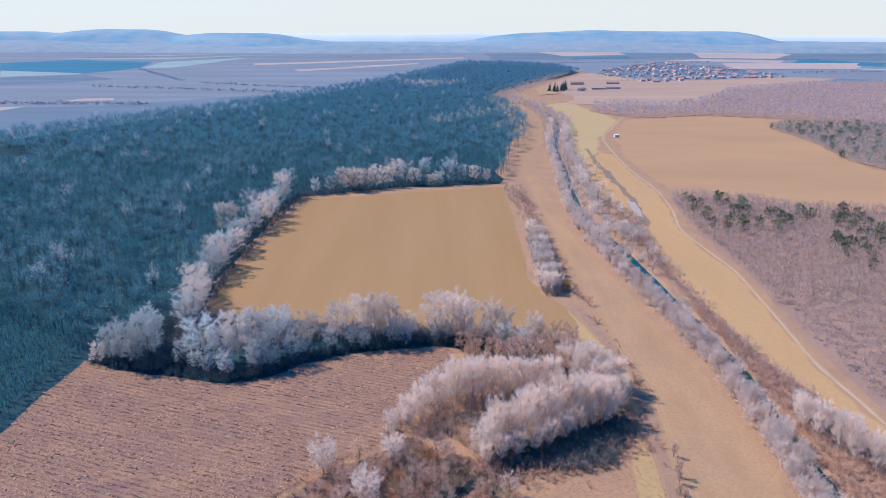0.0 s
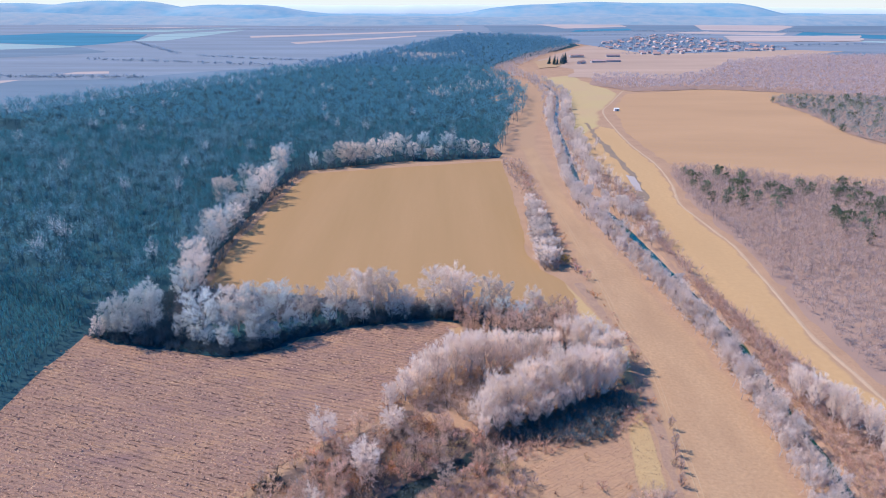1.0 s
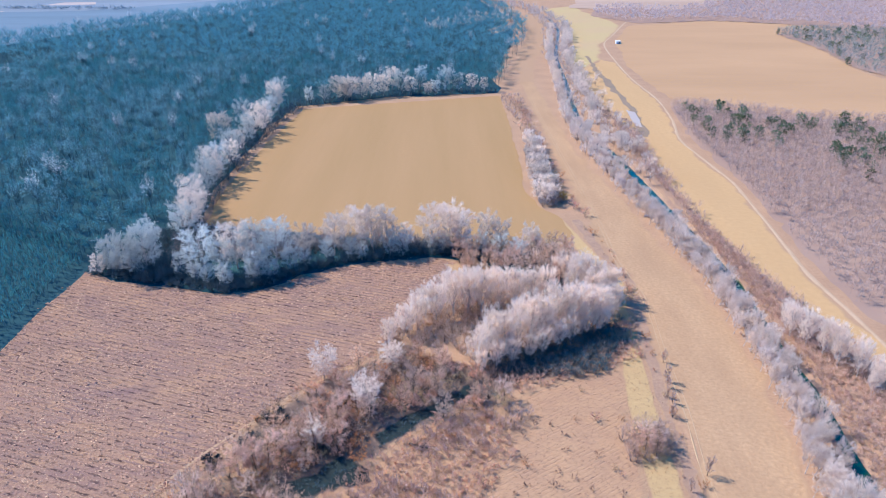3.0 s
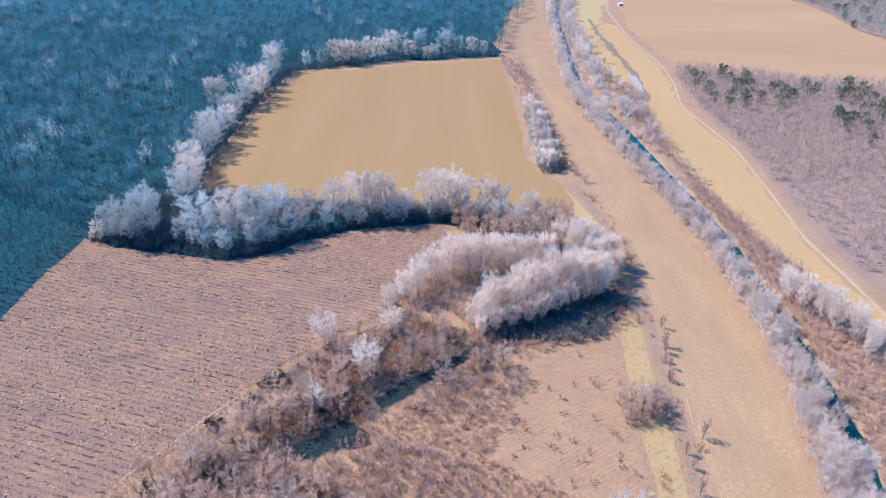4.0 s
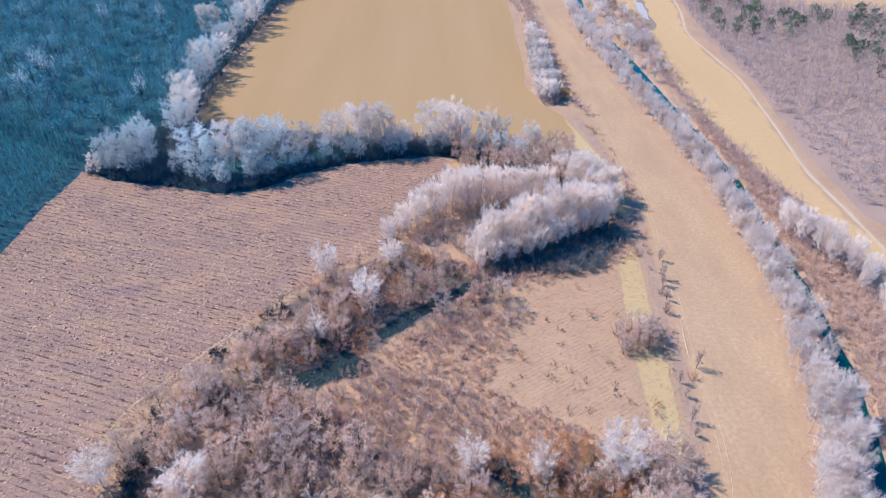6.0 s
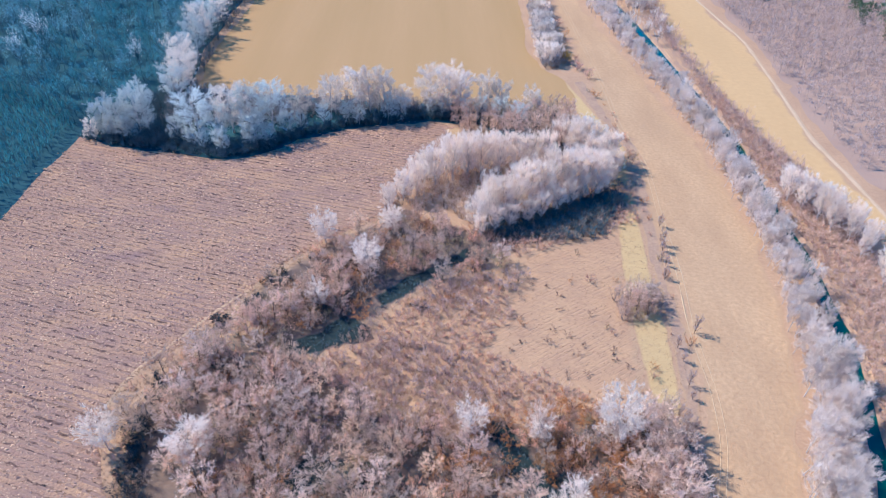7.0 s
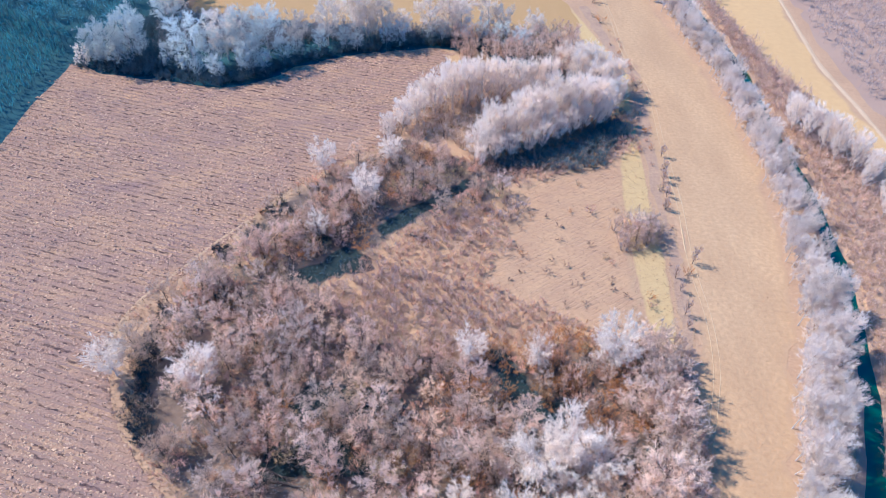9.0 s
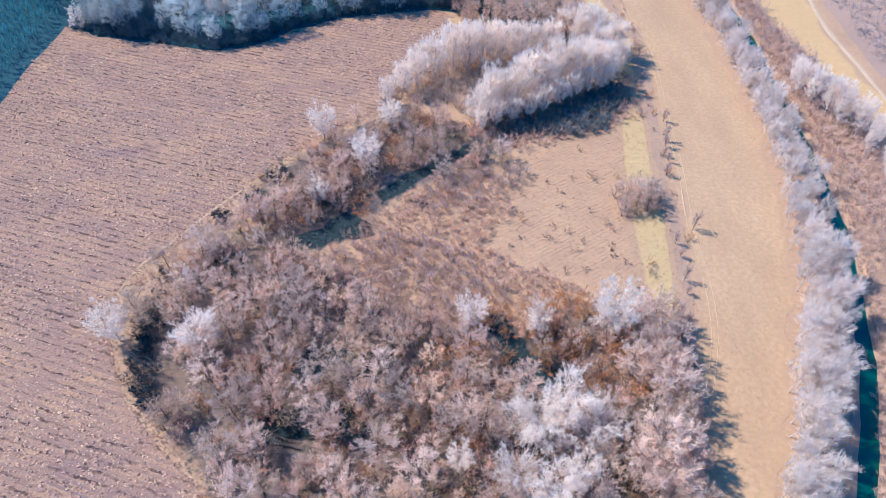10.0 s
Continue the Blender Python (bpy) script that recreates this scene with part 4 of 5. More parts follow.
SHRUB = dict(height=4.2, spread=2.0, base=0.1, limbs=18, subs=5, twigs=8, sprigs=1, twig_len=0.5, twig_w=0.048, upright=0.7, stems=3)
shrub = tree_kind("shrub", 3, 131, "bare russet shrub with many thin stems", "shrub", "thicket shrubs", DARK_BARK, THICKET_TWIG, **SHRUB)
shrub += tree_kind("shrub", 1, 135, "mossy ochre shrub with many thin stems", "shrub", "thicket shrubs", DARK_BARK, OCHRE_BRUSH, **SHRUB)
rust_shrub = tree_kind("shrub", 1, 136, "rust-brown shrub still holding dead leaves", "shrub", "thicket shrubs", DARK_BARK, RUST_BRUSH, **SHRUB)
shrub += rust_shrub
rust = tree_kind("oak_sapling", 2, 161, "young oak still holding rust-brown leaves", "tree", "rusty saplings", DARK_BARK, RUST_TWIG, height=6.0, spread=2.2, base=0.2, limbs=12, subs=6, twigs=10, sprigs=2, twig_len=0.6, twig_w=0.10, upright=0.6)

GROVE_FRONT = [(9.4, 148.6, 10.8), (12.6, 152.8, 12.2), (16.9, 153.4, 13.0), (21.2, 156.1, 13.7), (25.6, 158.8, 14.4), (29.8, 159.9, 14.4), (34.2, 162.6, 15.1), (38.4, 165.2, 14.4), (42.5, 166.7, 13.7), (46.4, 167.6, 12.2), (14.8, 158.1, 12.2), (23.3, 161.9, 13.0), (31.9, 165.7, 13.7), (40.2, 169.3, 13.0)]
GROVE_BACK = [(-14.5, 159.0, 7.9), (-10.4, 163.8, 10.1), (-6.3, 167.0, 11.5), (-1.1, 172.4, 13.0), (4.2, 175.2, 13.7), (8.5, 176.3, 13.7), (12.7, 177.3, 13.7), (18.1, 178.4, 13.7), (23.3, 178.8, 13.0), (27.4, 180.2, 12.2), (32.7, 181.3, 12.2), (-4.2, 173.7, 10.8), (2.1, 179.2, 12.2), (9.5, 181.3, 12.2), (15.8, 182.8, 11.5)]
GROVE_EAST = [(40.8, 193.6, 10.8), (44.3, 191.8, 12.2), (48.5, 187.6, 12.2), (51.5, 183.8, 11.5), (53.2, 185.7, 10.1), (46.4, 180.2, 12.2), (42.2, 185.5, 12.2), (52.0, 191.3, 9.4), (49.0, 175.2, 10.1), (52.8, 176.1, 8.6), (54.6, 179.1, 7.2), (46.9, 196.1, 10.1), (38.3, 196.9, 8.6)]
HEDGE = [(-116, 202, 8), (-111, 204, 14), (-105, 202, 17), (-100, 204, 19), (-101, 211, 17), (-80, 203, 19), (-73, 199, 15), (-70, 207, 19), (-63, 203, 20), (-57, 208, 19), (-60, 198, 13),
         (-48, 212, 15), (-38, 217, 16), (-29, 220, 18), (-24, 219, 19), (-19, 221, 18), (-2, 221, 18), (3, 223, 19), (8, 222, 16), (17, 223, 15), (22, 221, 13), (33, 219, 12), (-12, 221, 11)]
WEST_EDGE = [(-94, 228, 17), (-97, 236, 18), (-99, 246, 17), (-100, 255, 18), (-102, 265, 15), (-104, 283, 17), (-104, 292, 19), (-105, 302, 18), (-104, 318, 15), (-107, 330, 17), (-106, 342, 14), (-106, 358, 17), (-105, 372, 20),
             (-104, 384, 19), (-105, 398, 17), (-106, 414, 15), (-108, 438, 20), (-107, 444, 21), (-121, 362, 18), (-126, 368, 16), (-119, 398, 17)]
NORTH_EDGE = [(-88, 456, 12), (-79, 459, 13), (-66, 465, 16), (-61, 466, 18), (-55, 471, 16), (-49, 473, 18), (-40, 480, 17), (-27, 487, 18), (-20, 484, 14), (-8, 482, 10), (-3, 483, 11), (5, 499, 18), (14, 497, 14), (24, 500, 13), (33, 495, 11), (-15, 502, 18), (-72, 476, 17), (-35, 500, 18)]
plant(poplar, GROVE_FRONT + GROVE_BACK + GROVE_EAST, 1, lean=0.07)
plant(corner_tree + edge_tree[:2], HEDGE[:11], 2)
plant(hedge_tree, HEDGE[11:], 2)
front = smooth_line([(-112, 205), (-104, 201), (-86, 198), (-69, 194), (-56, 200), (-46, 208), (-32, 214), (-12, 218), (4, 219), (16, 216), (28, 212)], 5.8)
rng = np.random.default_rng(31)
plant(corner_tree, [(x + rng.normal(0, 1.0), y + rng.normal(0, 1.2), rng.uniform(6.0, 10.5)) for x, y in front if not -99 < x < -86], 32)
plant(edge_tree + corner_tree, WEST_EDGE, 3)
plant(edge_tree + corner_tree, NORTH_EDGE, 4)
EAST_HEDGE = [(43, 272, 9), (46, 268, 10), (49, 270, 8), (44, 283, 9), (47, 280, 10), (50, 285, 8), (44, 296, 9), (48, 298, 10), (45, 310, 10), (49, 312, 9), (46, 324, 10), (50, 328, 9), (48, 340, 10), (51, 345, 9), (48, 358, 9), (50, 372, 6), (48, 388, 6), (51, 400, 5), (48, 415, 6), (50, 432, 6), (48, 448, 7), (50, 462, 6)]
plant(edge_tree, EAST_HEDGE[:15], 5)
plant(edge_tree, [(x + 2.5, y + 4, 0.85 * h) for x, y, h in EAST_HEDGE[:15]], 51)
woods("hedge_undergrowth", scatter([(43, 264), (53, 264), (55, 300), (55, 345), (45, 345)], 2.3, 439), (2, 6), 2.0, 150, 0.8, 0.11, HEDGE_TWIG, DARK_BARK, 461, "mauve shrubs under the field hedge", "scrub", base=0.0, up=0.1)
plant(small_tree, EAST_HEDGE[15:], 6)
THICKET_WHITE = [(33, 80, 12.5), (15, 57, 12), (21, 59, 13), (18, 54, 12), (25, 56, 11), (12, 47, 11), (17, 45, 11), (22, 48, 10), (3, 51, 7), (6, 81, 8), (19, 79, 8), (-18, 130, 10), (-28, 117, 8), (-30, 143, 10), (-62, 78, 10), (-45, 76, 10), (27, 51, 6), (-13, 148, 8)]
plant(round_poplar, THICKET_WHITE, 7)
EAST_BANK = [(101, 163, 12), (103, 158, 13), (105, 153, 13), (108, 151, 13), (106, 147, 12), (109, 143, 12), (111, 139, 11), (108, 135, 10), (110, 128, 9), (108, 124, 9), (104, 112, 8), (102, 168, 10), (112, 147, 11)]
plant(poplar, [(x, y, 0.82 * h) for x, y, h in EAST_BANK], 8)

# willows along the river's west bank
rng = np.random.default_rng(5)
row = []
WEST_BANK = [(54, 40), (60, 50), (66, 64), (73, 79), (80, 100), (85, 119), (88, 141), (90, 174), (90, 204), (88, 237), (84, 287), (80, 350), (80, 392), (92, 500), (104, 620), (130, 800)]
line = smooth_line([p for p in WEST_BANK if p[1] < 400], 3.6)
for i, p in enumerate(line):
    far = p[1] > 260
    if far and i % 2:
        continue
    for off in ((-2.8, -0.6, 1.8) if p[1] < 130 else (-2.8, -0.6, 1.2) if p[1] < 300 else (-4.0, 2.0)):
        row.append((p[0] + off + rng.normal(0, 1.0), p[1] + rng.normal(0, 1.2), rng.uniform(7, 10.5) if p[1] < 100 else rng.uniform(5.6, 8.2) if p[1] < 300 else rng.uniform(7, 11)))
plant(willow, row, 9, lean=0.16)
upper = smooth_line([p for p in RIVER if 270 < p[1] < 900], 8.0)
upper = [(x + side * rng.uniform(5, 10), y + rng.normal(0, 3), rng.uniform(6, 11)) for x, y in upper for side in (-1, 1, 1.6) if rng.random() < 0.75]
plant(edge_tree, upper, 10)

# the thicket in the river bend
DENSE = [(-60, 84), (-57, 96), (-46, 110), (-27, 98), (-9, 84), (4, 78), (25, 83), (44, 80), (38, 34), (-26, 34), (-50, 61)]
rng = np.random.default_rng(12)
spots = scatter(DENSE, 5.2, 21)


SHADE_PATCHES = [[(-34, 106), (-28, 108.5), (-22, 115), (-17, 113), (-15, 107), (-22, 104), (-28, 102), (-33, 102)], [(-16, 120), (-11, 126), (-3, 132), (7, 141), (10, 138), (0, 129), (-7, 122), (-13, 117)],
           [(8, 84), (14, 83), (17, 75), (25, 71), (25, 66), (17, 66), (12, 72)],
           [(-33, 70), (-24, 76), (-8, 75), (-5, 70), (-16, 68), (-26, 67), (-32, 63)], [(-31, 63), (-18, 64), (-11, 62), (-12, 57), (-22, 56), (-32, 55)]]

# Strips planted with added dark bushes, where a band of shade lies.
DARK_RIM = [[(-50, 60), (-55, 66), (-57, 72), (-58, 80), (-58.5, 88), (-58, 95), (-55.5, 95), (-55, 88), (-54.5, 80), (-53, 72), (-51, 66), (-47, 61)],
            [(-55, 107), (-50, 116), (-44, 124), (-39, 130), (-33, 134), (-32, 130), (-37, 125), (-41, 120), (-46, 113), (-51, 105)]]


def off_shade_patches(pts):
    """The points that do not stand in a dark shade patch, in the dark-leaved rim or just in front of them."""
    return pts[~np.any([inside(rim, pts + np.array([0, dy])) for rim in SHADE_PATCHES[:3] + DARK_RIM for dy in (0.0, 2.0)], axis=0)]


def clump(pts, least):
    """The points that lie in the thicket's denser clumps."""
    return pts[np.array([noise.noise((x * 0.11, y * 0.11, 2.2)) + 0.5 * noise.noise((x * 0.3, y * 0.3, 7.7)) for x, y in pts]) > least]


spots = off_shade_patches(clump(spots, -0.55))
plant(small_tree, [(x, y, rng.uniform(5, 9.5)) for x, y in spots], 11)
spots = off_shade_patches(clump(scatter(DENSE, 6.0, 22), -0.25))
plant(shrub, [(x, y, rng.uniform(2.5, 4.8)) for x, y in spots], 12)
RIM = [(-58, 96), (-49, 114), (-42, 130), (-32, 140), (-12, 157), (8, 146), (18, 132), (-6, 122), (-27, 100), (-46, 110)]
spots = off_shade_patches(scatter(RIM, 6.2, 23))
plant(small_tree, [(x, y, rng.uniform(4.5, 8)) for x, y in spots], 13)
spots = off_shade_patches(scatter(RIM, 5.6, 24))
plant(shrub, [(x, y, rng.uniform(2.2, 4.5)) for x, y in spots], 14)
INNER_RIM = smooth_line([(-46, 96), (-41, 103), (-36, 109), (-29, 115), (-21, 122), (-14, 128)], 2.8)
plant(small_tree, [(x - 5 + rng.normal(0, 1.2), y + 1 + rng.normal(0, 1.0), rng.uniform(6.5, 9.5)) for x, y in INNER_RIM], 49)
OPEN = [(-6, 122), (18, 132), (50, 150), (50, 110), (42, 84), (25, 83), (4, 78), (-9, 84), (-27, 98)]
spots = scatter(OPEN, 7.0, 25, keep=0.35)
plant(shrub, [(x, y, rng.uniform(1.0, 2.6)) for x, y in spots], 15)
rust_zone = scatter([(8, 84), (30, 88), (40, 76), (36, 62), (22, 64), (6, 72)], 3.2, 27, jitter=1.3, keep=0.62)
plant(rust_shrub, [(x, y, rng.uniform(2.5, 5.0)) for x, y in rust_zone], 29)
plant(rust, [(22, 76, 6), (26, 73, 5), (18, 72, 5), (-6, 58, 6), (2, 56, 5), (24, 66, 5), (38, 82, 5), (40, 78, 6)], 16)
plant(small_tree, [(46, 116, 6), (48, 114, 6.5), (47, 119, 6), (50, 118, 5.5), (45, 118, 5.5), (48, 117, 6.5), (43, 114, 4.5), (51, 121, 4.5)], 17)
EAST_RIM = [(42, 82, 6), (44, 80, 8), (42, 77, 8), (43, 74, 9), (40, 75, 8), (41, 71, 8), (43, 66, 8), (41, 65, 7), (42, 61, 9), (40, 60, 8), (43, 58, 6), (36, 53, 9), (39, 53, 9), (37, 50, 10), (41, 51, 8), (34, 48, 9), (38, 47, 9), (36, 44, 9), (40, 43, 8)]
plant(small_tree, EAST_RIM, 47)
plant(grey_tree, [(x - 2.0, y + 1.5, 1.2 * h) for x, y, h in EAST_RIM], 46)
plant(shrub, [(x + 1.5, y + 1, 0.5 * h) for x, y, h in EAST_RIM], 48)
spots = scatter([(3, 203), (14, 198), (42, 192), (46, 215), (17, 219), (3, 219)], 4.6, 26)
plant(small_tree, [(x, y, rng.uniform(6, 10)) for x, y in spots], 18)
DITCH = [(54, 455), (54, 400), (55, 340), (57, 290), (58, 250), (61, 218), (62, 195), (60, 166), (57, 146), (56, 121), (53, 104), (51, 94), (49, 83), (46, 72), (43, 60), (38, 40)]
bushes = []
for p in smooth_line(DITCH, 3.4):
    if rng.random() < (0.15 if p[1] < 130 else 0.6):
        bushes.append((p[0] + rng.normal(0, 1.0), p[1] + rng.normal(0, 0.8), rng.choice([0.8, 1.2, 1.7, 2.2] if p[1] < 170 else [1.0, 1.6, 2.4, 3.2, 4.2])))
sapling = tree_kind("sapling", 3, 181, "slender leafless sapling standing by the ditch", "shrub", "ditch saplings", DARK_BARK, MAUVE_TWIG, height=4.0, spread=0.75, base=0.15, limbs=16, subs=4, twigs=6, sprigs=1, twig_len=0.5, twig_w=0.05, upright=1.6)
plant(sapling, [(x, y, rng.uniform(2.8, 5.0)) for x, y in [(60.4, 150.0), (58.9, 141.3), (58.3, 138.9), (57.0, 134.9), (57.5, 132.7), (52.1, 103.6), (52.1, 99.7), (51.2, 92.7), (50.9, 89.2), (47.5, 83.7), (48.2, 80.6), (57.1, 108.2), (55.7, 127.2)]], 50)
plant(shrub, bushes, 19)

# ---- woods and scrub ----
near_forest = [(-420, 238), (-182, 240), (-156, 232), (-135, 218), (-120, 207), (-103, 212), (-104, 260), (-110, 370), (-106, 446), (-34, 480), (44, 495), (56, 560), (60, 600), (-330, 600), (-420, 420)]
stand = scatter(near_forest, 6.5, 31)
tone = np.random.default_rng(131).random(len(stand)) + np.array([0.6 * noise.noise((x * 0.02, y * 0.02, 6.1)) for x, y in stand])
for k, (keep, twig, low_h, high_h) in enumerate([(tone < 0.4, FOREST_DARK, 12, 16), ((tone >= 0.4) & (tone < 0.75), FOREST_TWIG, 13, 18), (tone >= 0.75, FOREST_LIGHT, 15, 20)]):
    woods("forest", stand[keep], (low_h, high_h), 4.2, 165, 0.95, 0.2, twig, FOREST_BARK, 51 + 100 * k, "dense bare deciduous forest, grey-blue in the haze", base=0.5, dome=0.9, up=0.0, trunk_w=0.008, boughs=17)
mid_forest = [(-460, 600), (60, 600), (84, 690), (106, 850), (100, 1050), (80, 1180), (-275, 1180), (-322, 1020), (-367, 920), (-405, 840), (-442, 780), (-480, 690)]
woods("forest", scatter(mid_forest, 9.5, 32), (13, 20), 5.4, 95, 1.7, 0.40, MID_FOREST_TWIG, FOREST_BARK, 52, "dense bare deciduous forest farther off", base=0.5, dome=1.0, up=0.0, trunk_w=0.008, boughs=14)
far_forest = [(-275, 1180), (80, 1180), (100, 1250), (190, 1545), (395, 1990), (370, 2300), (235, 2450), (75, 2480), (-119, 1740), (-209, 1390)]
woods("forest", scatter(far_forest, 14.0, 33), (14, 20), 8.0, 40, 3.4, 0.9, FAR_FOREST_TWIG, FOREST_BARK, 53, "far bare deciduous forest, haze put in its colour")
rows = []
rng = np.random.default_rng(8)
for i in range(60):
    for j in range(75):
        u, v = -i * 3.0, j * 2.4
        a = radians(-19)
        rows.append((-124 + u * math.cos(a) - v * math.sin(a) * 0 + rng.normal(0, 0.3), 60 + v + u * math.sin(a) + rng.normal(0, 0.3)))
rows = np.array(rows)
rows = rows[inside([(-330, 246), (-182, 249), (-156, 241), (-136, 226), (-124, 206), (-126, 178), (-125, 60), (-330, 60)], rows)]
woods("plantation", rows, (5, 7.5), 1.5, 28, 1.6, 0.15, FOREST_DARK, FOREST_BARK, 54, "young plantation of bare trees in rows", base=0.25, up=0.8)
woods("low_wood", np.vstack([scatter(EAST_WOOD, 4.0, 34), scatter([p if p[1] > 250 else (p[0], 255) for p in EAST_WOOD], 5.0, 134)]), (5, 9.5), 2.7, 52, 0.85, 0.2, MAUVE_TWIG, WOOD_BARK, 55, "low bare mauve-brown wood", "wood", base=0.4, dome=1.0, up=0.05, trunk_w=0.006, boughs=8)
woods("far_wood", scatter(FAR_EAST_WOOD, 10.0, 35), (9, 12), 6.2, 36, 1.8, 0.75, FAR_TWIG, FAR_TWIG, 56, "far bare mauve wood, haze put in its colour", "wood", base=0.4, dome=0.9, up=0.0, trunk_w=0.005)
woods("pine_scrub", scatter(PINE_WOOD, 6.5, 36), (7, 10), 4.0, 40, 1.2, 0.45, SCRUB_TWIG, SCRUB_TWIG, 57, "far mixed scrub of bare trees", "wood", base=0.3, dome=0.9, up=0.0, trunk_w=0.005)
BRUSH = [(100, 330), (104, 262), (101, 225), (102, 200), (101, 175), (100, 160), (99, 135), (97, 112), (92, 90), (86, 70), (80, 50), (100, 50), (108, 90), (112, 125), (116, 165), (112, 181), (109, 194), (107, 224), (104, 262), (107, 312)]
woods("bank_scrub", scatter(BRUSH, 1.9, 37), (0.8, 4.2), 1.7, 120, 0.6, 0.08, BANK_TWIG, MAUVE_TWIG, 58, "low russet scrub on the river bank", "scrub", base=0.05)
BRUSH_NORTH = [(104, 335), (117, 386), (112, 413), (108, 480), (114, 571), (122, 640), (140, 740), (136, 740), (108, 560), (96, 430), (95, 392), (99, 340)]
woods("waterside_bushes", np.array([(x + off + 0.8 * math.sin(x * 7 + off), y + 0.7 * off) for off in (3.0, 4.2, 5.6) for x, y in smooth_line([p for p in RIVER if 5 < p[1] < 330], 1.5)]), (0.6, 2.8), 1.3, 100, 0.55, 0.055, BANK_TWIG, MAUVE_TWIG, 258, "russet bushes hanging over the water", "scrub", base=0.0)
woods("bank_bushes", scatter([(104, 300), (103, 255), (104, 225), (105, 200), (107, 180), (112, 170), (110, 194), (108, 224), (107, 262), (109, 312), (116, 380), (108, 380), (102, 340)], 3.4, 137), (3, 7.5), 2.3, 110, 1.1, 0.11, BANK_TWIG, MAUVE_TWIG, 158, "bare brown bushes on the river's far bank", "scrub", base=0.05)
woods("river_trees", scatter([(76, 290), (74, 345), (74, 392), (84, 450), (97, 540), (126, 540), (112, 450), (110, 392), (110, 335), (104, 300), (98, 290)], 9.0, 138, jitter=1.3), (6, 13), 3.2, 200, 0.8, 0.14, RIVER_TWIG, WOOD_BARK, 159, "pale bare trees on both banks of the river", "trees", base=0.2, up=0.05)
woods("bank_scrub", scatter(BRUSH_NORTH, 4.4, 38), (2.5, 7), 2.4, 60, 1.6, 0.18, MAUVE_TWIG, DARK_BARK, 59, "low pinkish scrub on the upper river bank", "scrub", base=0.1)
woods("field_bushes", scatter([(43, 480), (57, 480), (59, 400), (57, 345), (51, 345), (46, 400)], 4.2, 237), (2.5, 6), 2.2, 70, 1.3, 0.12, MAUVE_TWIG, DARK_BARK, 257, "bare mauve bushes between field and meadow strip", "scrub", base=0.05)
HEDGE_FRONT = [(-121, 203), (-109, 198), (-95, 195), (-69, 189), (-54, 195), (-46, 203), (-32, 210), (-3, 217), (12, 212), (30, 206), (44, 218), (20, 221), (-3, 223), (-32, 217), (-46, 210), (-54, 203), (-69, 198), (-95, 206), (-112, 208)]
woods("hedge_undergrowth", scatter(HEDGE_FRONT, 2.1, 39), (2.0, 5.5), 2.1, 200, 0.8, 0.14, DUSK_TWIG, DARK_BARK, 60, "tangled undergrowth below the hedge trees, shade put in its colour", "scrub", base=0.0, up=0.1)
woods("hedge_undergrowth", scatter([(-99, 225), (-95, 212), (-60, 212), (-40, 220), (44, 220), (40, 224), (-31, 230), (-62, 232), (-90, 238)], 2.4, 139), (3.5, 9), 2.3, 200, 0.8, 0.14, HEDGE_TWIG, DARK_BARK, 160, "bare mauve shrubs on the field side of the hedge", "scrub", base=0.0, up=0.1)
woods("hedge_undergrowth", scatter([(-112, 212), (-100, 196), (-84, 197), (-84, 226), (-92, 240), (-104, 240)], 2.3, 339), (4, 9), 2.3, 150, 1.0, 0.10, DUSK_TWIG, DARK_BARK, 360, "shrubs filling the gap between hedge and forest, shade put in their colour", "scrub", base=0.03)
woods("edge_undergrowth", scatter([(-94, 246), (-98, 300), (-98, 370), (-92, 442), (-34, 472), (42, 488), (42, 494), (-36, 480), (-98, 452), (-108, 380), (-108, 300), (-104, 240)], 3.2, 239), (3, 10), 2.3, 90, 1.2, 0.13, DUSK_TWIG, DARK_BARK, 260, "shrubs along the forest edge, shade put in their colour", "scrub", base=0.03)
woods("grove_undergrowth", scatter([(9, 150), (40, 164), (55, 178), (57, 200), (40, 204), (14, 188), (-6, 180), (-18, 162), (0, 158)], 2.2, 40), (2, 6), 2.0, 140, 0.9, 0.075, GREY_TWIG, DARK_BARK, 61, "tangled undergrowth below the white poplars", "scrub", base=0.05)
woods("grove_undergrowth", scatter([(12, 147), (20, 145), (32, 143), (43, 145), (50, 156), (55, 173), (47, 168), (30, 160), (12, 152)], 1.8, 140), (1.8, 4.2), 1.9, 200, 0.7, 0.09, DUSK_TWIG, DARK_BARK, 162, "dark thorn undergrowth at the foot of the white poplars, their shade in its colour", "scrub", base=0.0, up=0.1)
plant(poplar, [(11, 145.5, 7), (15, 147.5, 8), (19, 149.5, 8), (24, 151.5, 8.5), (28, 153.5, 9), (33, 156.5, 9), (37, 159.5, 9), (41, 163, 8.5), (45, 164.5, 8), (49, 168, 7.5), (51, 172, 7)], 149, lean=0.05)
GLADE = [(12, 132), (24, 138), (56, 152), (54, 100), (46, 88), (36, 88), (25, 95), (12, 104), (18, 115)]
brush = scatter(THICKET, 2.5, 141, jitter=1.2)
brush = brush[~inside(GLADE, brush)]
brush = brush + np.random.default_rng(9).normal(0, 1.6, brush.shape)
brush = off_shade_patches(clump(brush, -0.3))
low = scatter(THICKET, 1.3, 146, jitter=1.2)
low = low[~inside(GLADE, low) & ~inside(DENSE, low) & ~inside(RIM, low)]
low = low[np.array([noise.noise((x * 0.13, y * 0.13, 4.2)) + 0.4 * noise.noise((x * 0.4, y * 0.4, 1.7)) for x, y in low]) > -0.5]
tall = inside(DENSE, brush) | inside(RIM, brush)
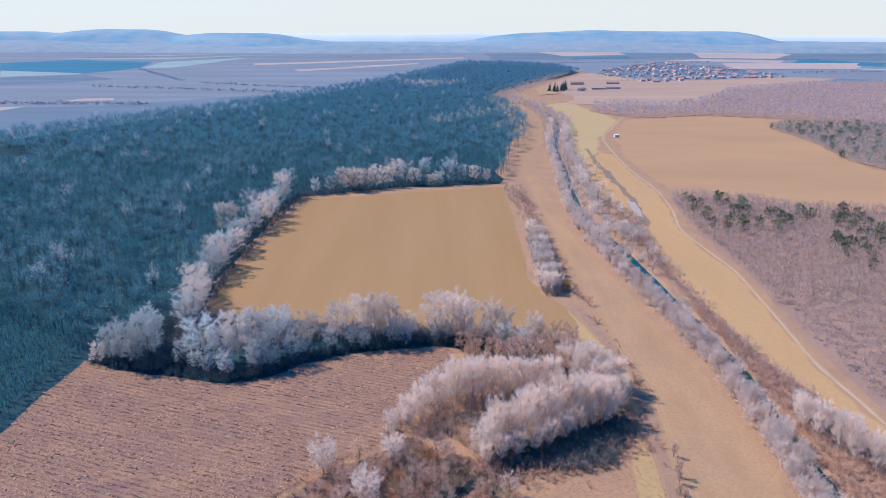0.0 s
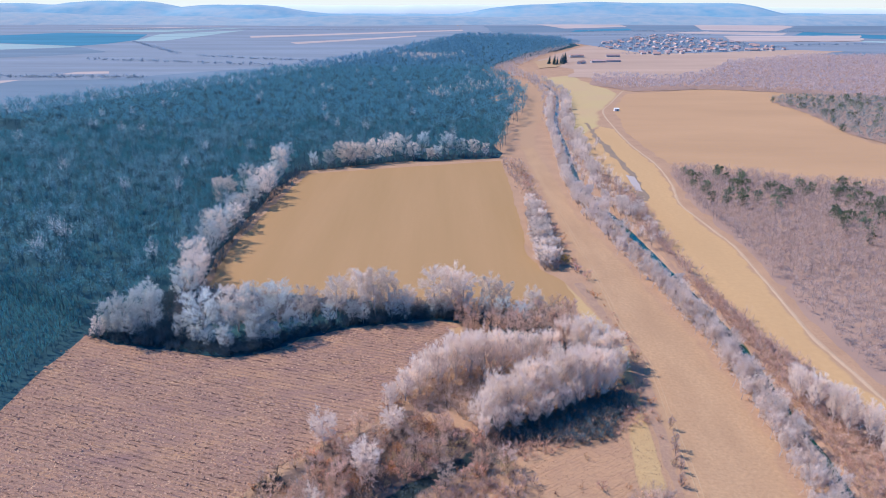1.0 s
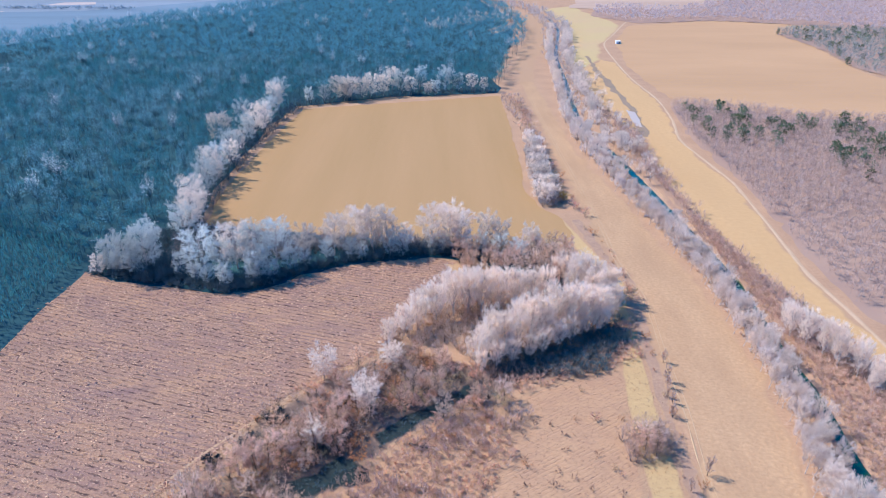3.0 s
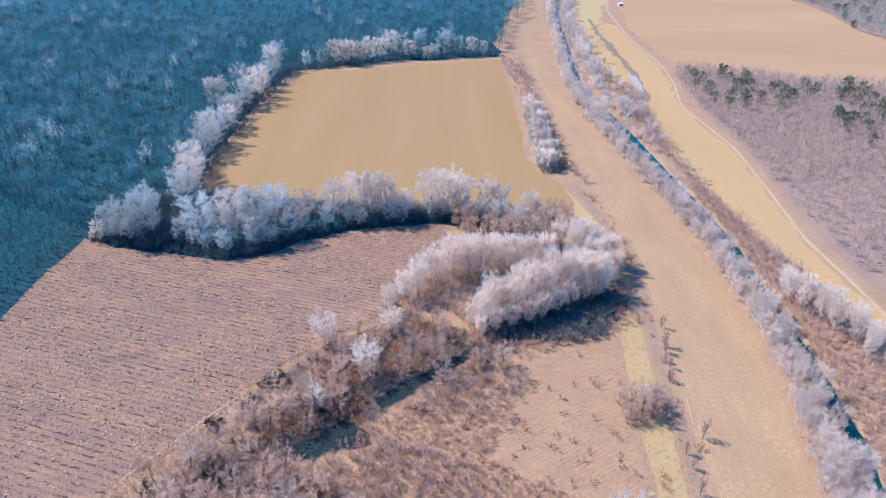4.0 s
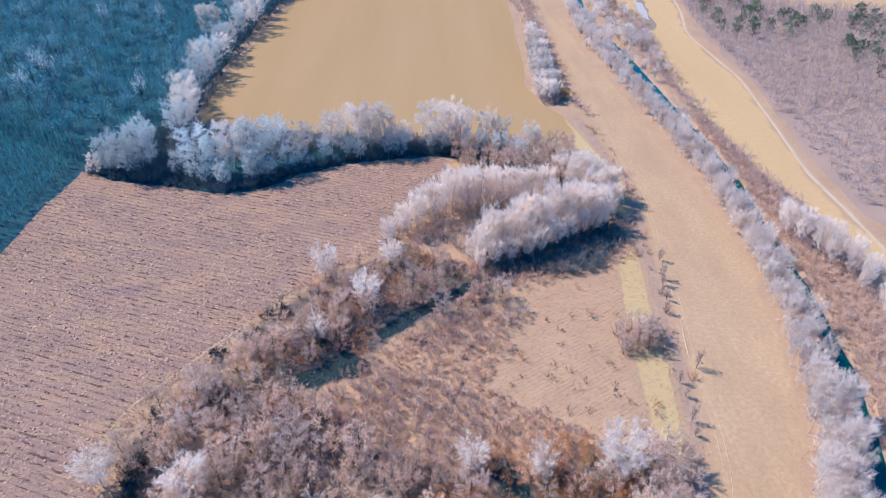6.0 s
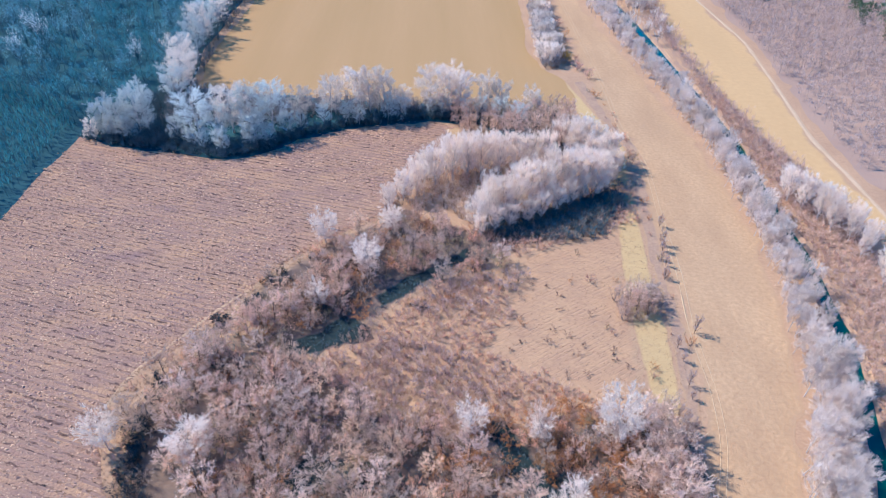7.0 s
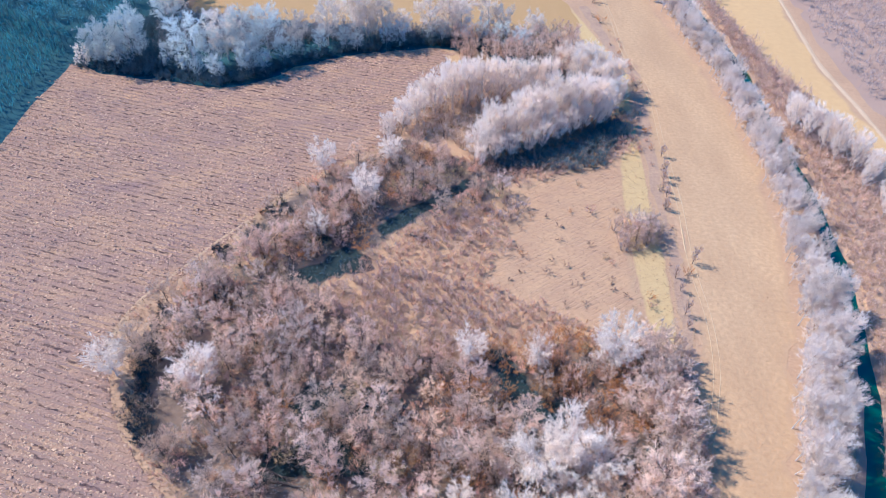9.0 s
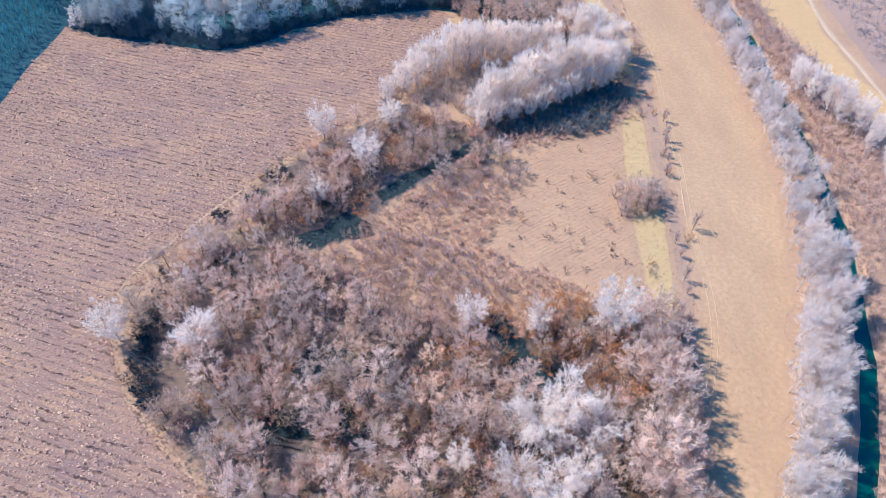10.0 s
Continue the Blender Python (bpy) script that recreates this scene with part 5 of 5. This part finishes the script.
mixed = np.random.default_rng(4).random(len(brush)) - 0.34 * ((brush[:, 0] > 2) & (brush[:, 1] < 86))
woods("thicket_brush", brush[tall & (mixed >= 0.16) & (mixed < 0.5)], (2.0, 6.0), 2.0, 260, 0.6, 0.048, THICKET_TWIG, DARK_BARK, 143, "tangled russet brush filling the thicket", "scrub", base=0.05)
woods("thicket_brush", brush[tall & (mixed >= 0.9)], (2.0, 5.0), 1.9, 220, 0.6, 0.042, OCHRE_BRUSH, DARK_BARK, 147, "mossy ochre brush in the thicket", "scrub", base=0.05)
woods("thicket_brush", brush[tall & (mixed < 0.16)], (2.0, 5.5), 1.9, 220, 0.6, 0.05, RUST_BRUSH, DARK_BARK, 149, "rust-brown leafy brush in the thicket", "scrub", base=0.05)
woods("thicket_brush", brush[tall & (mixed >= 0.5) & (mixed < 0.9)], (2.5, 7.5), 2.1, 280, 0.6, 0.048, GREY_TWIG, DARK_BARK, 144, "tangled grey brush filling the thicket", "scrub", base=0.1)
woods("thicket_brush", low[::2], (0.9, 3.6), 1.2, 85, 0.6, 0.05, PINK_TWIG, PINK_TWIG, 145, "low pinkish brush between the trees", "scrub", base=0.0)
woods("thicket_brush", low[1::2], (0.6, 3.0), 1.2, 75, 0.55, 0.055, THICKET_TWIG, PINK_TWIG, 245, "low mauve brush between the trees", "scrub", base=0.0)
MAUVE_STAND = [(-37, 98), (-28, 107), (-18, 109), (-5, 108), (3, 103), (12, 96), (14, 87), (10, 77), (-8, 76), (-32, 79)]
MAUVE_SPUR = [(-10, 120), (2, 131), (17, 132), (24, 128), (16, 120), (8, 114), (-2, 113)]
stand = np.vstack([scatter(MAUVE_STAND, 1.9, 181, jitter=1.3, keep=0.9), scatter(MAUVE_SPUR, 2.0, 182, jitter=1.3, keep=0.8)])
stand = off_shade_patches(stand)
woods("thicket_brush", stand, (1.6, 4.6), 1.5, 130, 0.6, 0.05, MAUVE_BRUSH, DARK_BARK, 183, "stand of bare mauve saplings between the trees and the glade", "scrub", base=0.1, up=0.5)
for k, rim in enumerate(DARK_RIM):
    spots = scatter([(x - 1.2, y + 0.5) for x, y in rim], 1.6, 171 + k)
    dense = np.array([noise.noise((x * 0.16, y * 0.16, 3.3)) for x, y in spots])
    woods("ivy_bushes", spots[dense > 0.6 * k - 0.5], (1.2, 4.2 - 1.6 * k), 1.7 - 0.3 * k, 260, 0.38, 0.13, SHADE_LEAF, DARK_BARK, 173 + k, "dense dark bushes added for the band of shade on the thicket's rim", "scrub", base=0.0)
woods("ivy_bushes", scatter([(40, 83), (46, 81), (47, 74), (45, 66), (43, 57), (40, 48), (37, 42), (33, 42), (36, 52), (39, 60), (40, 70)], 2.3, 178, jitter=1.4, keep=0.62), (1.6, 4.4), 1.7, 300, 0.4, 0.12, SHADE_LEAF, DARK_BARK, 179, "dark bushes added for the shade on the ditch side of the thicket", "scrub", base=0.0)
woods("ivy_bushes", np.array([(42, 79), (41, 73), (42, 65), (41, 60), (38, 52), (36, 48), (-31, 118), (-29, 117), (-27, 116), (-24, 133), (-22, 134), (-45, 96), (-47, 98), (20, 68), (22, 70), (38, 80), (41, 82), (40, 77), (-8, 70), (-12, 71), (-26, 58), (2, 60)], float), (2.0, 4.0), 1.8, 330, 0.38, 0.13, SHADE_LEAF, DARK_BARK, 176, "dark bushes added for shade among the bare brush", "scrub", base=0.0)
woods("brambles", scatter(DENSE + RIM[4:9], 1.5, 271, jitter=1.3), (0.4, 1.4), 1.0, 42, 0.5, 0.045, DUSK_TWIG, DARK_BARK, 272, "low brambles and dead stalks under the trees, shade put in their colour", "scrub", base=0.0)
# Sheets of dark ground take the place of shade between the bushes.
for k, rim in enumerate(SHADE_PATCHES):
    sheet("hollow", rim, 0.09 + 0.004 * k, SHADE_GROUND, "patch of dark ground painted for the shade between bushes", "hollow", 1.5, 0.5, fade=1.2)
woods("bush_brush", scatter([(42, 112), (50, 112), (53, 118), (51, 125), (44, 125), (41, 119)], 1.9, 147), (3.0, 6.0), 1.8, 260, 0.6, 0.04, MAUVE_TWIG, WOOD_BARK, 148, "dense crown of a lone thorn thicket", "scrub", base=0.05)
woods("low_thorns", scatter([(x if x < 42 else 42, y) for x, y in GLADE if y < 146], 3.6, 149, jitter=1.6, keep=0.4), (0.5, 2.0), 0.9, 70, 0.5, 0.06, RUSSET_DARK, DARK_BARK, 150, "low dark thorn bushes scattered over the glade", "scrub", base=0.0)
woods("weeds", scatter([(-27, 100), (-6, 120), (18, 134), (54, 152), (52, 84), (25, 84), (4, 80), (-9, 86)], 1.3, 42), (0.2, 0.6), 0.5, 14, 0.4, 0.03, WEED, WEED, 63, "tufts of dead grass in the clearing", "grass", base=0.0)
RIVER_LOW = [(p[0] + dx, p[1]) for dx, pts in ((-2.2, WEST_BANK[:12]), (1.2, WEST_BANK[:12][::-1])) for p in pts]
tufts = np.vstack([scatter([(60, 280), (64, 205), (65, 185), (60, 160), (57, 115), (51, 80), (40, 46), (54, 46), (68, 78), (81, 119), (86, 174), (82, 237), (78, 287)], 2.2, 151, keep=0.25), scatter(GLADE, 1.6, 152, keep=0.7)])
woods("grass_tufts", tufts, (0.1, 0.3), 0.5, 9, 0.3, 0.035, WEED, WEED, 153, "small tufts of dead grass", "grass", base=0.0)
woods("bank_undergrowth", scatter(RIVER_LOW, 2.0, 43), (0.5, 2.4), 1.3, 100, 0.7, 0.05, RIVER_TWIG, RIVER_TWIG, 64, "silvery brush below the willows", "scrub", base=0.0, trunk_w=0.003)
NORTH_RIVER = [(80, 440), (92, 560), (100, 660), (128, 860), (128, 1050), (98, 1150), (92, 1255), (178, 1555), (330, 1970), (365, 1960), (218, 1540), (132, 1260), (136, 1160), (165, 1052), (165, 870), (125, 664), (106, 546), (96, 440)]
woods("river_trees", scatter(NORTH_RIVER, 8.0, 44, jitter=1.3), (6, 12), 3.8, 70, 1.2, 0.34, NORTH_TWIG, WOOD_BARK, 65, "pale trees lining the far river", "trees", base=0.1)
woods("pale_trees", scatter([(-14, 815), (34, 875), (92, 925), (100, 945), (34, 900), (-16, 840)], 8, 45), (14, 17), 5.0, 60, 3.0, 0.5, RIVER_TWIG, POPLAR_BARK, 66, "strip of pale bare trees in the forest", "trees", base=0.1)
woods("pale_trees", scatter([(-45, 1400), (33, 1510), (60, 1560), (-20, 1500), (-130, 1570), (-60, 1450)], 12, 46), (14, 18), 7.0, 50, 5.0, 0.9, RIVER_TWIG, POPLAR_BARK, 67, "far pale trees in the forest", "trees", base=0.1)
STRIP = [(-52, 113), (-58, 105), (-65, 97), (-68, 90), (-67, 81), (-62, 72), (-57, 65), (-51, 58), (-41, 49), (-30, 39), (-24, 36), (-41, 53), (-50, 61), (-56, 72), (-60, 84), (-57, 96), (-48, 114), (-40, 130), (-30, 141), (-12, 160), (-16, 160), (-32, 145), (-42, 133)]
woods("strip_tufts", scatter(STRIP, 0.8, 154), (0.15, 0.55), 0.5, 12, 0.35, 0.06, WEED, WEED, 155, "rough tufts of dead grass along the stubble", "grass", base=0.0)
woods("strip_brush", scatter(STRIP, 3.0, 156, keep=0.35), (0.6, 2.2), 1.1, 80, 0.6, 0.06, THICKET_TWIG, DARK_BARK, 157, "low brush spilling from the thicket", "scrub", base=0.0)


# ---- stubble rows ----
def stubble_rows():
    a = radians(-19)
    d, s = np.array([math.cos(a), math.sin(a)]), np.array([-math.sin(a), math.cos(a)])
    rng = np.random.default_rng(77)
    verts, faces, spots = [], [], []
    edge = [tuple(p) for p in STUBBLE_EDGE]
    for k in range(-30, 140):
        base = np.array([-122.0, 20.0]) + s * k * 1.6
        us = np.arange(-120, 190, 0.9)
        pts = base + us[:, None] * d + s * (0.25 * np.sin(us * 0.11 + k))[:, None]
        ok = inside(edge, pts) & (pts[:, 1] > 38)
        for j in range(len(us) - 1):
            strong = noise.noise((pts[j][0] * 0.05, pts[j][1] * 0.05, 1.7)) + 0.35 * noise.noise((pts[j][0] * 0.4, pts[j][1] * 0.4, 5))
            if ok[j] and ok[j + 1] and strong > -0.22 and rng.random() < 0.8:
                n = len(verts)
                w = 0.32
                for q in (0, 1):
                    hgt = max(0.02, 0.05 + 0.12 * noise.noise((pts[j + q][0] * 0.9, pts[j + q][1] * 0.9, 3)))
                    for off, z in ((-w, 0.05), (0, 0.07 + hgt), (w, 0.05)):
                        p = pts[j + q] + s * (off + 0.08 * noise.noise((pts[j + q][0], pts[j + q][1], 9)))
                        verts.append((p[0], p[1], z))
                faces += [(n, n + 3, n + 4, n + 1), (n + 1, n + 4, n + 5, n + 2)]
            if ok[j]:
                spots.append(pts[j] + rng.normal(0, 0.32, 2))
    tagged(new("stubble_rows", mesh_of("stubble_rows", verts, faces, RIDGE)), "low crumbled ridges of a stubble field in rows", "field rows", kind="stuff")
    return np.array(spots)


def clods(name, pts, size, material, seed, label, along=1.0):
    """Rough lumps, each a five-sided heap with its own lean."""
    rng = np.random.default_rng(seed)
    n = len(pts)
    r = size * rng.uniform(0.5, 1.3, n)
    top = np.stack([pts[:, 0] + rng.normal(0, 0.25, n) * r, pts[:, 1] + rng.normal(0, 0.25, n) * r, 0.05 + r * rng.uniform(0.3, 0.75, n)], 1)
    rim = []
    for k in range(5):
        a = k * 1.2566 + rng.normal(0, 0.25, n)
        q = r * rng.uniform(0.7, 1.2, n)
        rim.append(np.stack([pts[:, 0] + np.cos(a) * q, pts[:, 1] + np.sin(a) * q, np.full(n, 0.03)], 1))
    tris = np.concatenate([np.stack([rim[k], rim[(k + 1) % 5], top], 1) for k in range(5)])
    if along != 1.0:
        way = np.array([math.cos(radians(-19)), math.sin(radians(-19))])
        mid = np.tile(pts, (5, 1))[:, None, :]
        tris[..., :2] += ((tris[..., :2] - mid) @ way)[..., None] * way * (along - 1)
    return tagged(new(name, tri_mesh(name, tris, material)), label, "stubble", kind="stuff")


spots = stubble_rows()
rng = np.random.default_rng(78)
pick = rng.random(len(spots))
patch = np.array([noise.noise((x * 0.035, y * 0.035, 8.1)) for x, y in spots])
woods("stubble_tussocks", spots[(pick < 0.16 + 0.25 * patch)], (0.25, 0.6), 0.40, 10, 0.35, 0.06, WEED, WEED, 79, "tufts of dead stalks along the stubble rows", "stubble", base=0.0)
clods("straw_clods", np.vstack([spots + rng.normal(0, 0.3, spots.shape), spots[patch > -0.2] + rng.normal(0, 0.6, (int((patch > -0.2).sum()), 2))]), 0.29, STRAW, 81, "straw-coloured clods and stumps in the stubble", 1.7)
hump = spots[(pick > 0.3) & (patch + 0.25 * np.sin(spots[:, 0] * 0.13 + spots[:, 1] * 0.2) > -0.1)]
clods("stubble_hummocks", hump + rng.normal(0, 0.35, hump.shape), 0.42, HUMMOCK, 83, "soft straw-covered hummocks in the stubble", 1.4)
dark = spots[pick > 0.965 - 0.09 * patch]
clods("dark_clods", dark + rng.normal(0, 0.3, dark.shape), 0.46, CLOD, 80, "dark clods and old stumps in the stubble rows")


# ---- conifers ----
def conifer(seed, height, spread, needle, bark, name, label, group, whorls=12, boughs=7):
    rng = np.random.default_rng(seed)
    trunk, crown = Wood(), Wood()
    trunk.limb([(0, 0, -0.3), (0, 0, height * 0.5), (0, 0, height * 0.95)], [height * 0.02, height * 0.014, 0.02], 5)
    for k in np.linspace(0.08, 0.97, whorls):
        for _ in range(boughs):
            ang = rng.uniform(0, 2 * math.pi)
            reach = spread * (1.05 - k) * rng.uniform(0.7, 1.2) + 0.15
            p = np.array([0, 0, k * height])
            d = unit(np.array([math.cos(ang), math.sin(ang), -0.15 + 0.4 * k]))
            crown.twig(p, d, reach, 0.35 * reach + 0.15, rng)
            for _ in range(3):
                crown.twig(p + d * reach * rng.uniform(0.3, 0.9), unit(d + rng.normal(0, 0.5, 3)), 0.4 * reach + 0.2, 0.25, rng)
    ob = thing(name, label, "tree", group)
    part("trunk", tri_mesh("trunk", np.array(trunk.tris), bark), ob)
    part("crown", tri_mesh("crown", np.array(crown.tris), needle), ob)
    return [ob, height, False]


pines = tree_kind("pine_tree", 3, 200, "small round olive-green pine among bare trees", "tree", "pines in the wood", DARK_BARK, PINE_NEEDLE, height=8.0, spread=2.1, base=0.1, limbs=20, subs=5, twigs=7, sprigs=1, twig_len=0.6, twig_w=0.36, upright=0.4)
rng = np.random.default_rng(14)
spots = np.vstack([scatter([(167, 467), (189, 478), (201, 431), (180, 365), (163, 338), (152, 363), (155, 416)], 5.2, 91, jitter=1.3, keep=0.3), scatter([(247, 450), (270, 478), (255, 409), (246, 359), (204, 290), (198, 302), (204, 338), (234, 389)], 5.5, 92, jitter=1.3, keep=0.4), scatter([(193, 395), (217, 409), (224, 389), (200, 347), (179, 347)], 6.0, 93, jitter=1.3, keep=0.3), scatter(PINE_WOOD, 17, 94, keep=0.5)])
rim = [tuple(map(float, p)) for p in EAST_WOOD]
deep = np.array([y > 500 or (inside(rim, np.array([[x, y]]))[0] and rim_distance(rim, np.array([[x, y]]))[0] > 7) for x, y in spots])
spots = spots[deep]
plant(pines, [(x, y, rng.uniform(6.5, 9.5)) for x, y in spots], 95)
spruces = [conifer(300 + i, 26.0, 6.5, FAR_PINE, DARK_BARK, "spruce_tree", "tall dark spruce in a far meadow", "far spruces", 26, 14) for i in range(2)]
plant(spruces, [(211, 1358, 18), (219, 1345, 20), (226, 1352, 15), (236, 1370, 15), (244, 1392, 20), (250, 1400, 21), (240, 1360, 13)], 96)


# ---- village ----
def house(width, depth, wall_h, roof_h, name="house", label="far white village house under a tiled roof", group="village houses"):
    ob = thing(name, label, "house", group)
    w, d = width / 2, depth / 2
    verts = [(-w, -d, -1), (w, -d, -1), (w, d, -1), (-w, d, -1), (-w, -d, wall_h), (w, -d, wall_h), (w, d, wall_h), (-w, d, wall_h), (-w, 0, wall_h + roof_h), (w, 0, wall_h + roof_h)]
    part("wall", mesh_of("wall", verts, [(0, 1, 5, 4), (2, 3, 7, 6), (1, 2, 6, 9, 5), (3, 0, 4, 8, 7)], PLASTER), ob)
    o, t = 0.5, 0.25
    slope = roof_h / d
    rv = []
    for z in (0.02, t):
        rv += [(-w - o, -d - o, wall_h - o * slope + z), (w + o, -d - o, wall_h - o * slope + z), (w + o, d + o, wall_h - o * slope + z), (-w - o, d + o, wall_h - o * slope + z), (-w - o, 0, wall_h + roof_h + z), (w + o, 0, wall_h + roof_h + z)]
    rf = [(6, 7, 11, 10), (10, 11, 8, 9), (0, 4, 5, 1), (4, 3, 2, 5), (0, 1, 7, 6), (2, 3, 9, 8), (0, 6, 10, 4), (4, 10, 9, 3), (1, 5, 11, 7), (5, 2, 8, 11)]
    part("roof", mesh_of("roof", rv, rf, ROOF_TILE), ob)
    return ob


def window_band(ob, width, depth, sill, count):
    for i in range(count):
        x = -width / 2 + width * (i + 0.5) / count
        part("window", mesh_of("window", [(x - 0.6, -depth / 2 - 0.03, sill), (x + 0.6, -depth / 2 - 0.03, sill), (x + 0.6, -depth / 2 - 0.03, sill + 1.3), (x - 0.6, -depth / 2 - 0.03, sill + 1.3)], [(0, 1, 2, 3)], PANE), ob)


PANE = plain("dark_pane", (0.05, 0.06, 0.07), 0.1)
models = [house(10, 7.5, 3.4, 2.8), house(13, 7.5, 3.6, 2.6), house(8, 8, 3.0, 3.2)]
for ob, w, d in zip(models, (10, 13, 8), (7.5, 7.5, 8)):
    window_band(ob, w, d, 1.4, 3)
rng = np.random.default_rng(31)
FRONT = [(430, 1640), (480, 1590), (663, 1725), (880, 1775), (900, 1820), (660, 1790), (480, 1680)]
BACK = [(420, 1850), (500, 1720), (700, 1810), (930, 1850), (900, 2150), (820, 2550), (600, 2300), (470, 2050)]
spots = np.vstack([scatter(FRONT, 20, 97, jitter=1.4, keep=0.75), scatter(BACK, 36, 98, jitter=1.5, keep=0.6)])
used = set()
for x, y in spots:
    i = int(rng.integers(3))
    m = pose(x, y, float(rise_array(np.array([y]))[0]) + 0.5, 0, 0, rng.choice([10, 100, 20, -15]) + rng.normal(0, 6))
    if i in used:
        copy_thing(models[i], m)
    else:
        models[i].matrix_basis = m
        used.add(i)
woods("village_trees", np.vstack([scatter(BACK, 12, 99, keep=0.8), scatter([(420, 1640), (480, 1580), (900, 1770), (900, 1830), (660, 1800)], 15, 199, keep=0.6)]), (5, 9), 5, 26, 2.0, 0.9, HEDGEROW_TWIG, HEDGEROW_TWIG, 68, "bare garden trees between the far houses", "trees", base=0.1)
barn = house(30, 8, 3.2, 2.2, "barn", "long low white farm building with a pale roof", "farm buildings")
window_band(barn, 30, 8, 1.2, 6)
barn.matrix_basis = pose(300, 1540, 3, 0, 0, 4)
for x, y, a in [(318, 1405, 8), (352, 1420, 4), (278, 1375, 60), (385, 1560, 2)]:
    copy_thing(barn, pose(x, y, float(rise_array(np.array([y]))[0]) + 0.3, 0, 0, a))

# the small white shed on the tan field's corner
shed = thing("shed", "small white field shed beside the track", "shed")
part("wall", mesh_of("wall", [(-2.6, -1.5, -0.2), (2.6, -1.5, -0.2), (2.6, 1.5, -0.2), (-2.6, 1.5, -0.2), (-2.6, -1.5, 2.4), (2.6, -1.5, 2.4), (2.6, 1.5, 2.9), (-2.6, 1.5, 2.9)], [(0, 1, 5, 4), (1, 2, 6, 5), (2, 3, 7, 6), (3, 0, 4, 7)], WHITE_PAINT), shed)
part("roof", mesh_of("roof", [(-2.9, -1.8, 2.36), (2.9, -1.8, 2.36), (2.9, 1.8, 2.96), (-2.9, 1.8, 2.96), (-2.9, -1.8, 2.5), (2.9, -1.8, 2.5), (2.9, 1.8, 3.1), (-2.9, 1.8, 3.1)], [(4, 5, 6, 7), (0, 3, 2, 1), (0, 1, 5, 4), (1, 2, 6, 5), (2, 3, 7, 6), (3, 0, 4, 7)], WHITE_PAINT), shed)
part("door", mesh_of("door", [(0.4, -1.54, 0), (1.4, -1.54, 0), (1.4, -1.54, 2.0), (0.4, -1.54, 2.0), (0.4, -1.5, 0), (1.4, -1.5, 0), (1.4, -1.5, 2.0), (0.4, -1.5, 2.0)], [(0, 1, 2, 3), (0, 4, 5, 1), (3, 2, 6, 7), (1, 5, 6, 2), (0, 3, 7, 4)], DARK_BARK), shed)
shed.matrix_basis = pose(189, 730, 0.1, 0, 0, 12)


# ---- fallen trees in the thicket ----
def fallen_tree(seed, length):
    rng = np.random.default_rng(seed)
    log = Wood()
    axis = [np.array([k * length, rng.normal(0, 0.12), 0.35 + 0.25 * k]) for k in np.linspace(0, 1, 6)]
    log.limb(axis, [0.30, 0.27, 0.23, 0.18, 0.12, 0.05], 7)
    ob = thing("fallen_tree", "dark fallen trunk with broken boughs in the thicket", "log", "fallen trees")
    part("trunk", tri_mesh("trunk", np.array(log.tris), DARK_BARK), ob)
    for _ in range(9):
        k = rng.uniform(0.4, 0.95)
        p = np.array([k * length, 0, 0.35 + 0.25 * k])
        d = unit(np.array([0.8, rng.normal(0, 0.7), abs(rng.normal(0.3, 0.3))]))
        e = p + d * rng.uniform(1.2, 3)
        bough = Wood()
        bough.limb([p, (p + e) / 2 + rng.normal(0, 0.1, 3), e], [0.09, 0.06, 0.02], 4)
        part("bough", tri_mesh("bough", np.array(bough.tris), DARK_BARK), ob)
    return ob


for i, (x, y, a, n) in enumerate([(-33, 59, -20, 9), (-29, 56, -12, 8), (4, 66, 250, 8), (-39, 53, 0, 7), (-2, 62, -25, 7), (8, 59, -70, 6), (-7, 118, -20, 5)]):
    fallen_tree(400 + i, n).matrix_basis = pose(x, y, 0.1, 0, 0, a)

# pale crowns scattered through the forest
pale = np.vstack([scatter(near_forest, 34, 111, jitter=1.5, keep=0.22), scatter(mid_forest, 46, 112, jitter=1.5, keep=0.35)])
woods("pale_forest_trees", pale, (20, 23), 4.4, 380, 0.8, 0.14, PALE_FOREST_TWIG, FOREST_BARK, 113, "single pale crowns rising from the dark forest", "trees", base=0.5, dome=1.4, up=0.0, boughs=34)

# hedgerows between the far fields
for k, (a, b, gap) in enumerate([((-760, 1105), (-470, 1090), 7), ((-560, 1580), (-250, 1420), 14), ((-300, 1320), (-760, 1480), 15), ((-950, 2160), (-620, 1640), 18), ((420, 2520), (1000, 2560), 16), ((1000, 1980), (1900, 2100), 15), ((560, 2800), (1500, 2750), 18), ((-1500, 2900), (-200, 2950), 20)]):
    n = int(math.dist(a, b) / gap * 2.6)
    r = np.random.default_rng(500 + k)
    pts = np.array([[a[0] + (b[0] - a[0]) * i / n, a[1] + (b[1] - a[1]) * i / n] for i in range(n)]) + r.normal(0, 4, (n, 2))
    woods("hedgerow", pts[r.random(n) < 0.8], (2.5, 7), 4.5, 26, 3.2, 1.0, HEDGEROW_TWIG, HEDGEROW_TWIG, 520 + k, "far hedgerow of bare trees between fields", "hedgerow", base=0.05)

plant(tree_kind("ochre_shrub", 1, 700, "ochre-yellow shrub at the hedge's end", "shrub", "", DARK_BARK, OCHRE, height=4.0, spread=2.2, base=0.1, limbs=16, subs=5, twigs=10, sprigs=2, twig_len=0.7, twig_w=0.07, upright=0.8, stems=3), [(54, 270, 4.5)], 701)
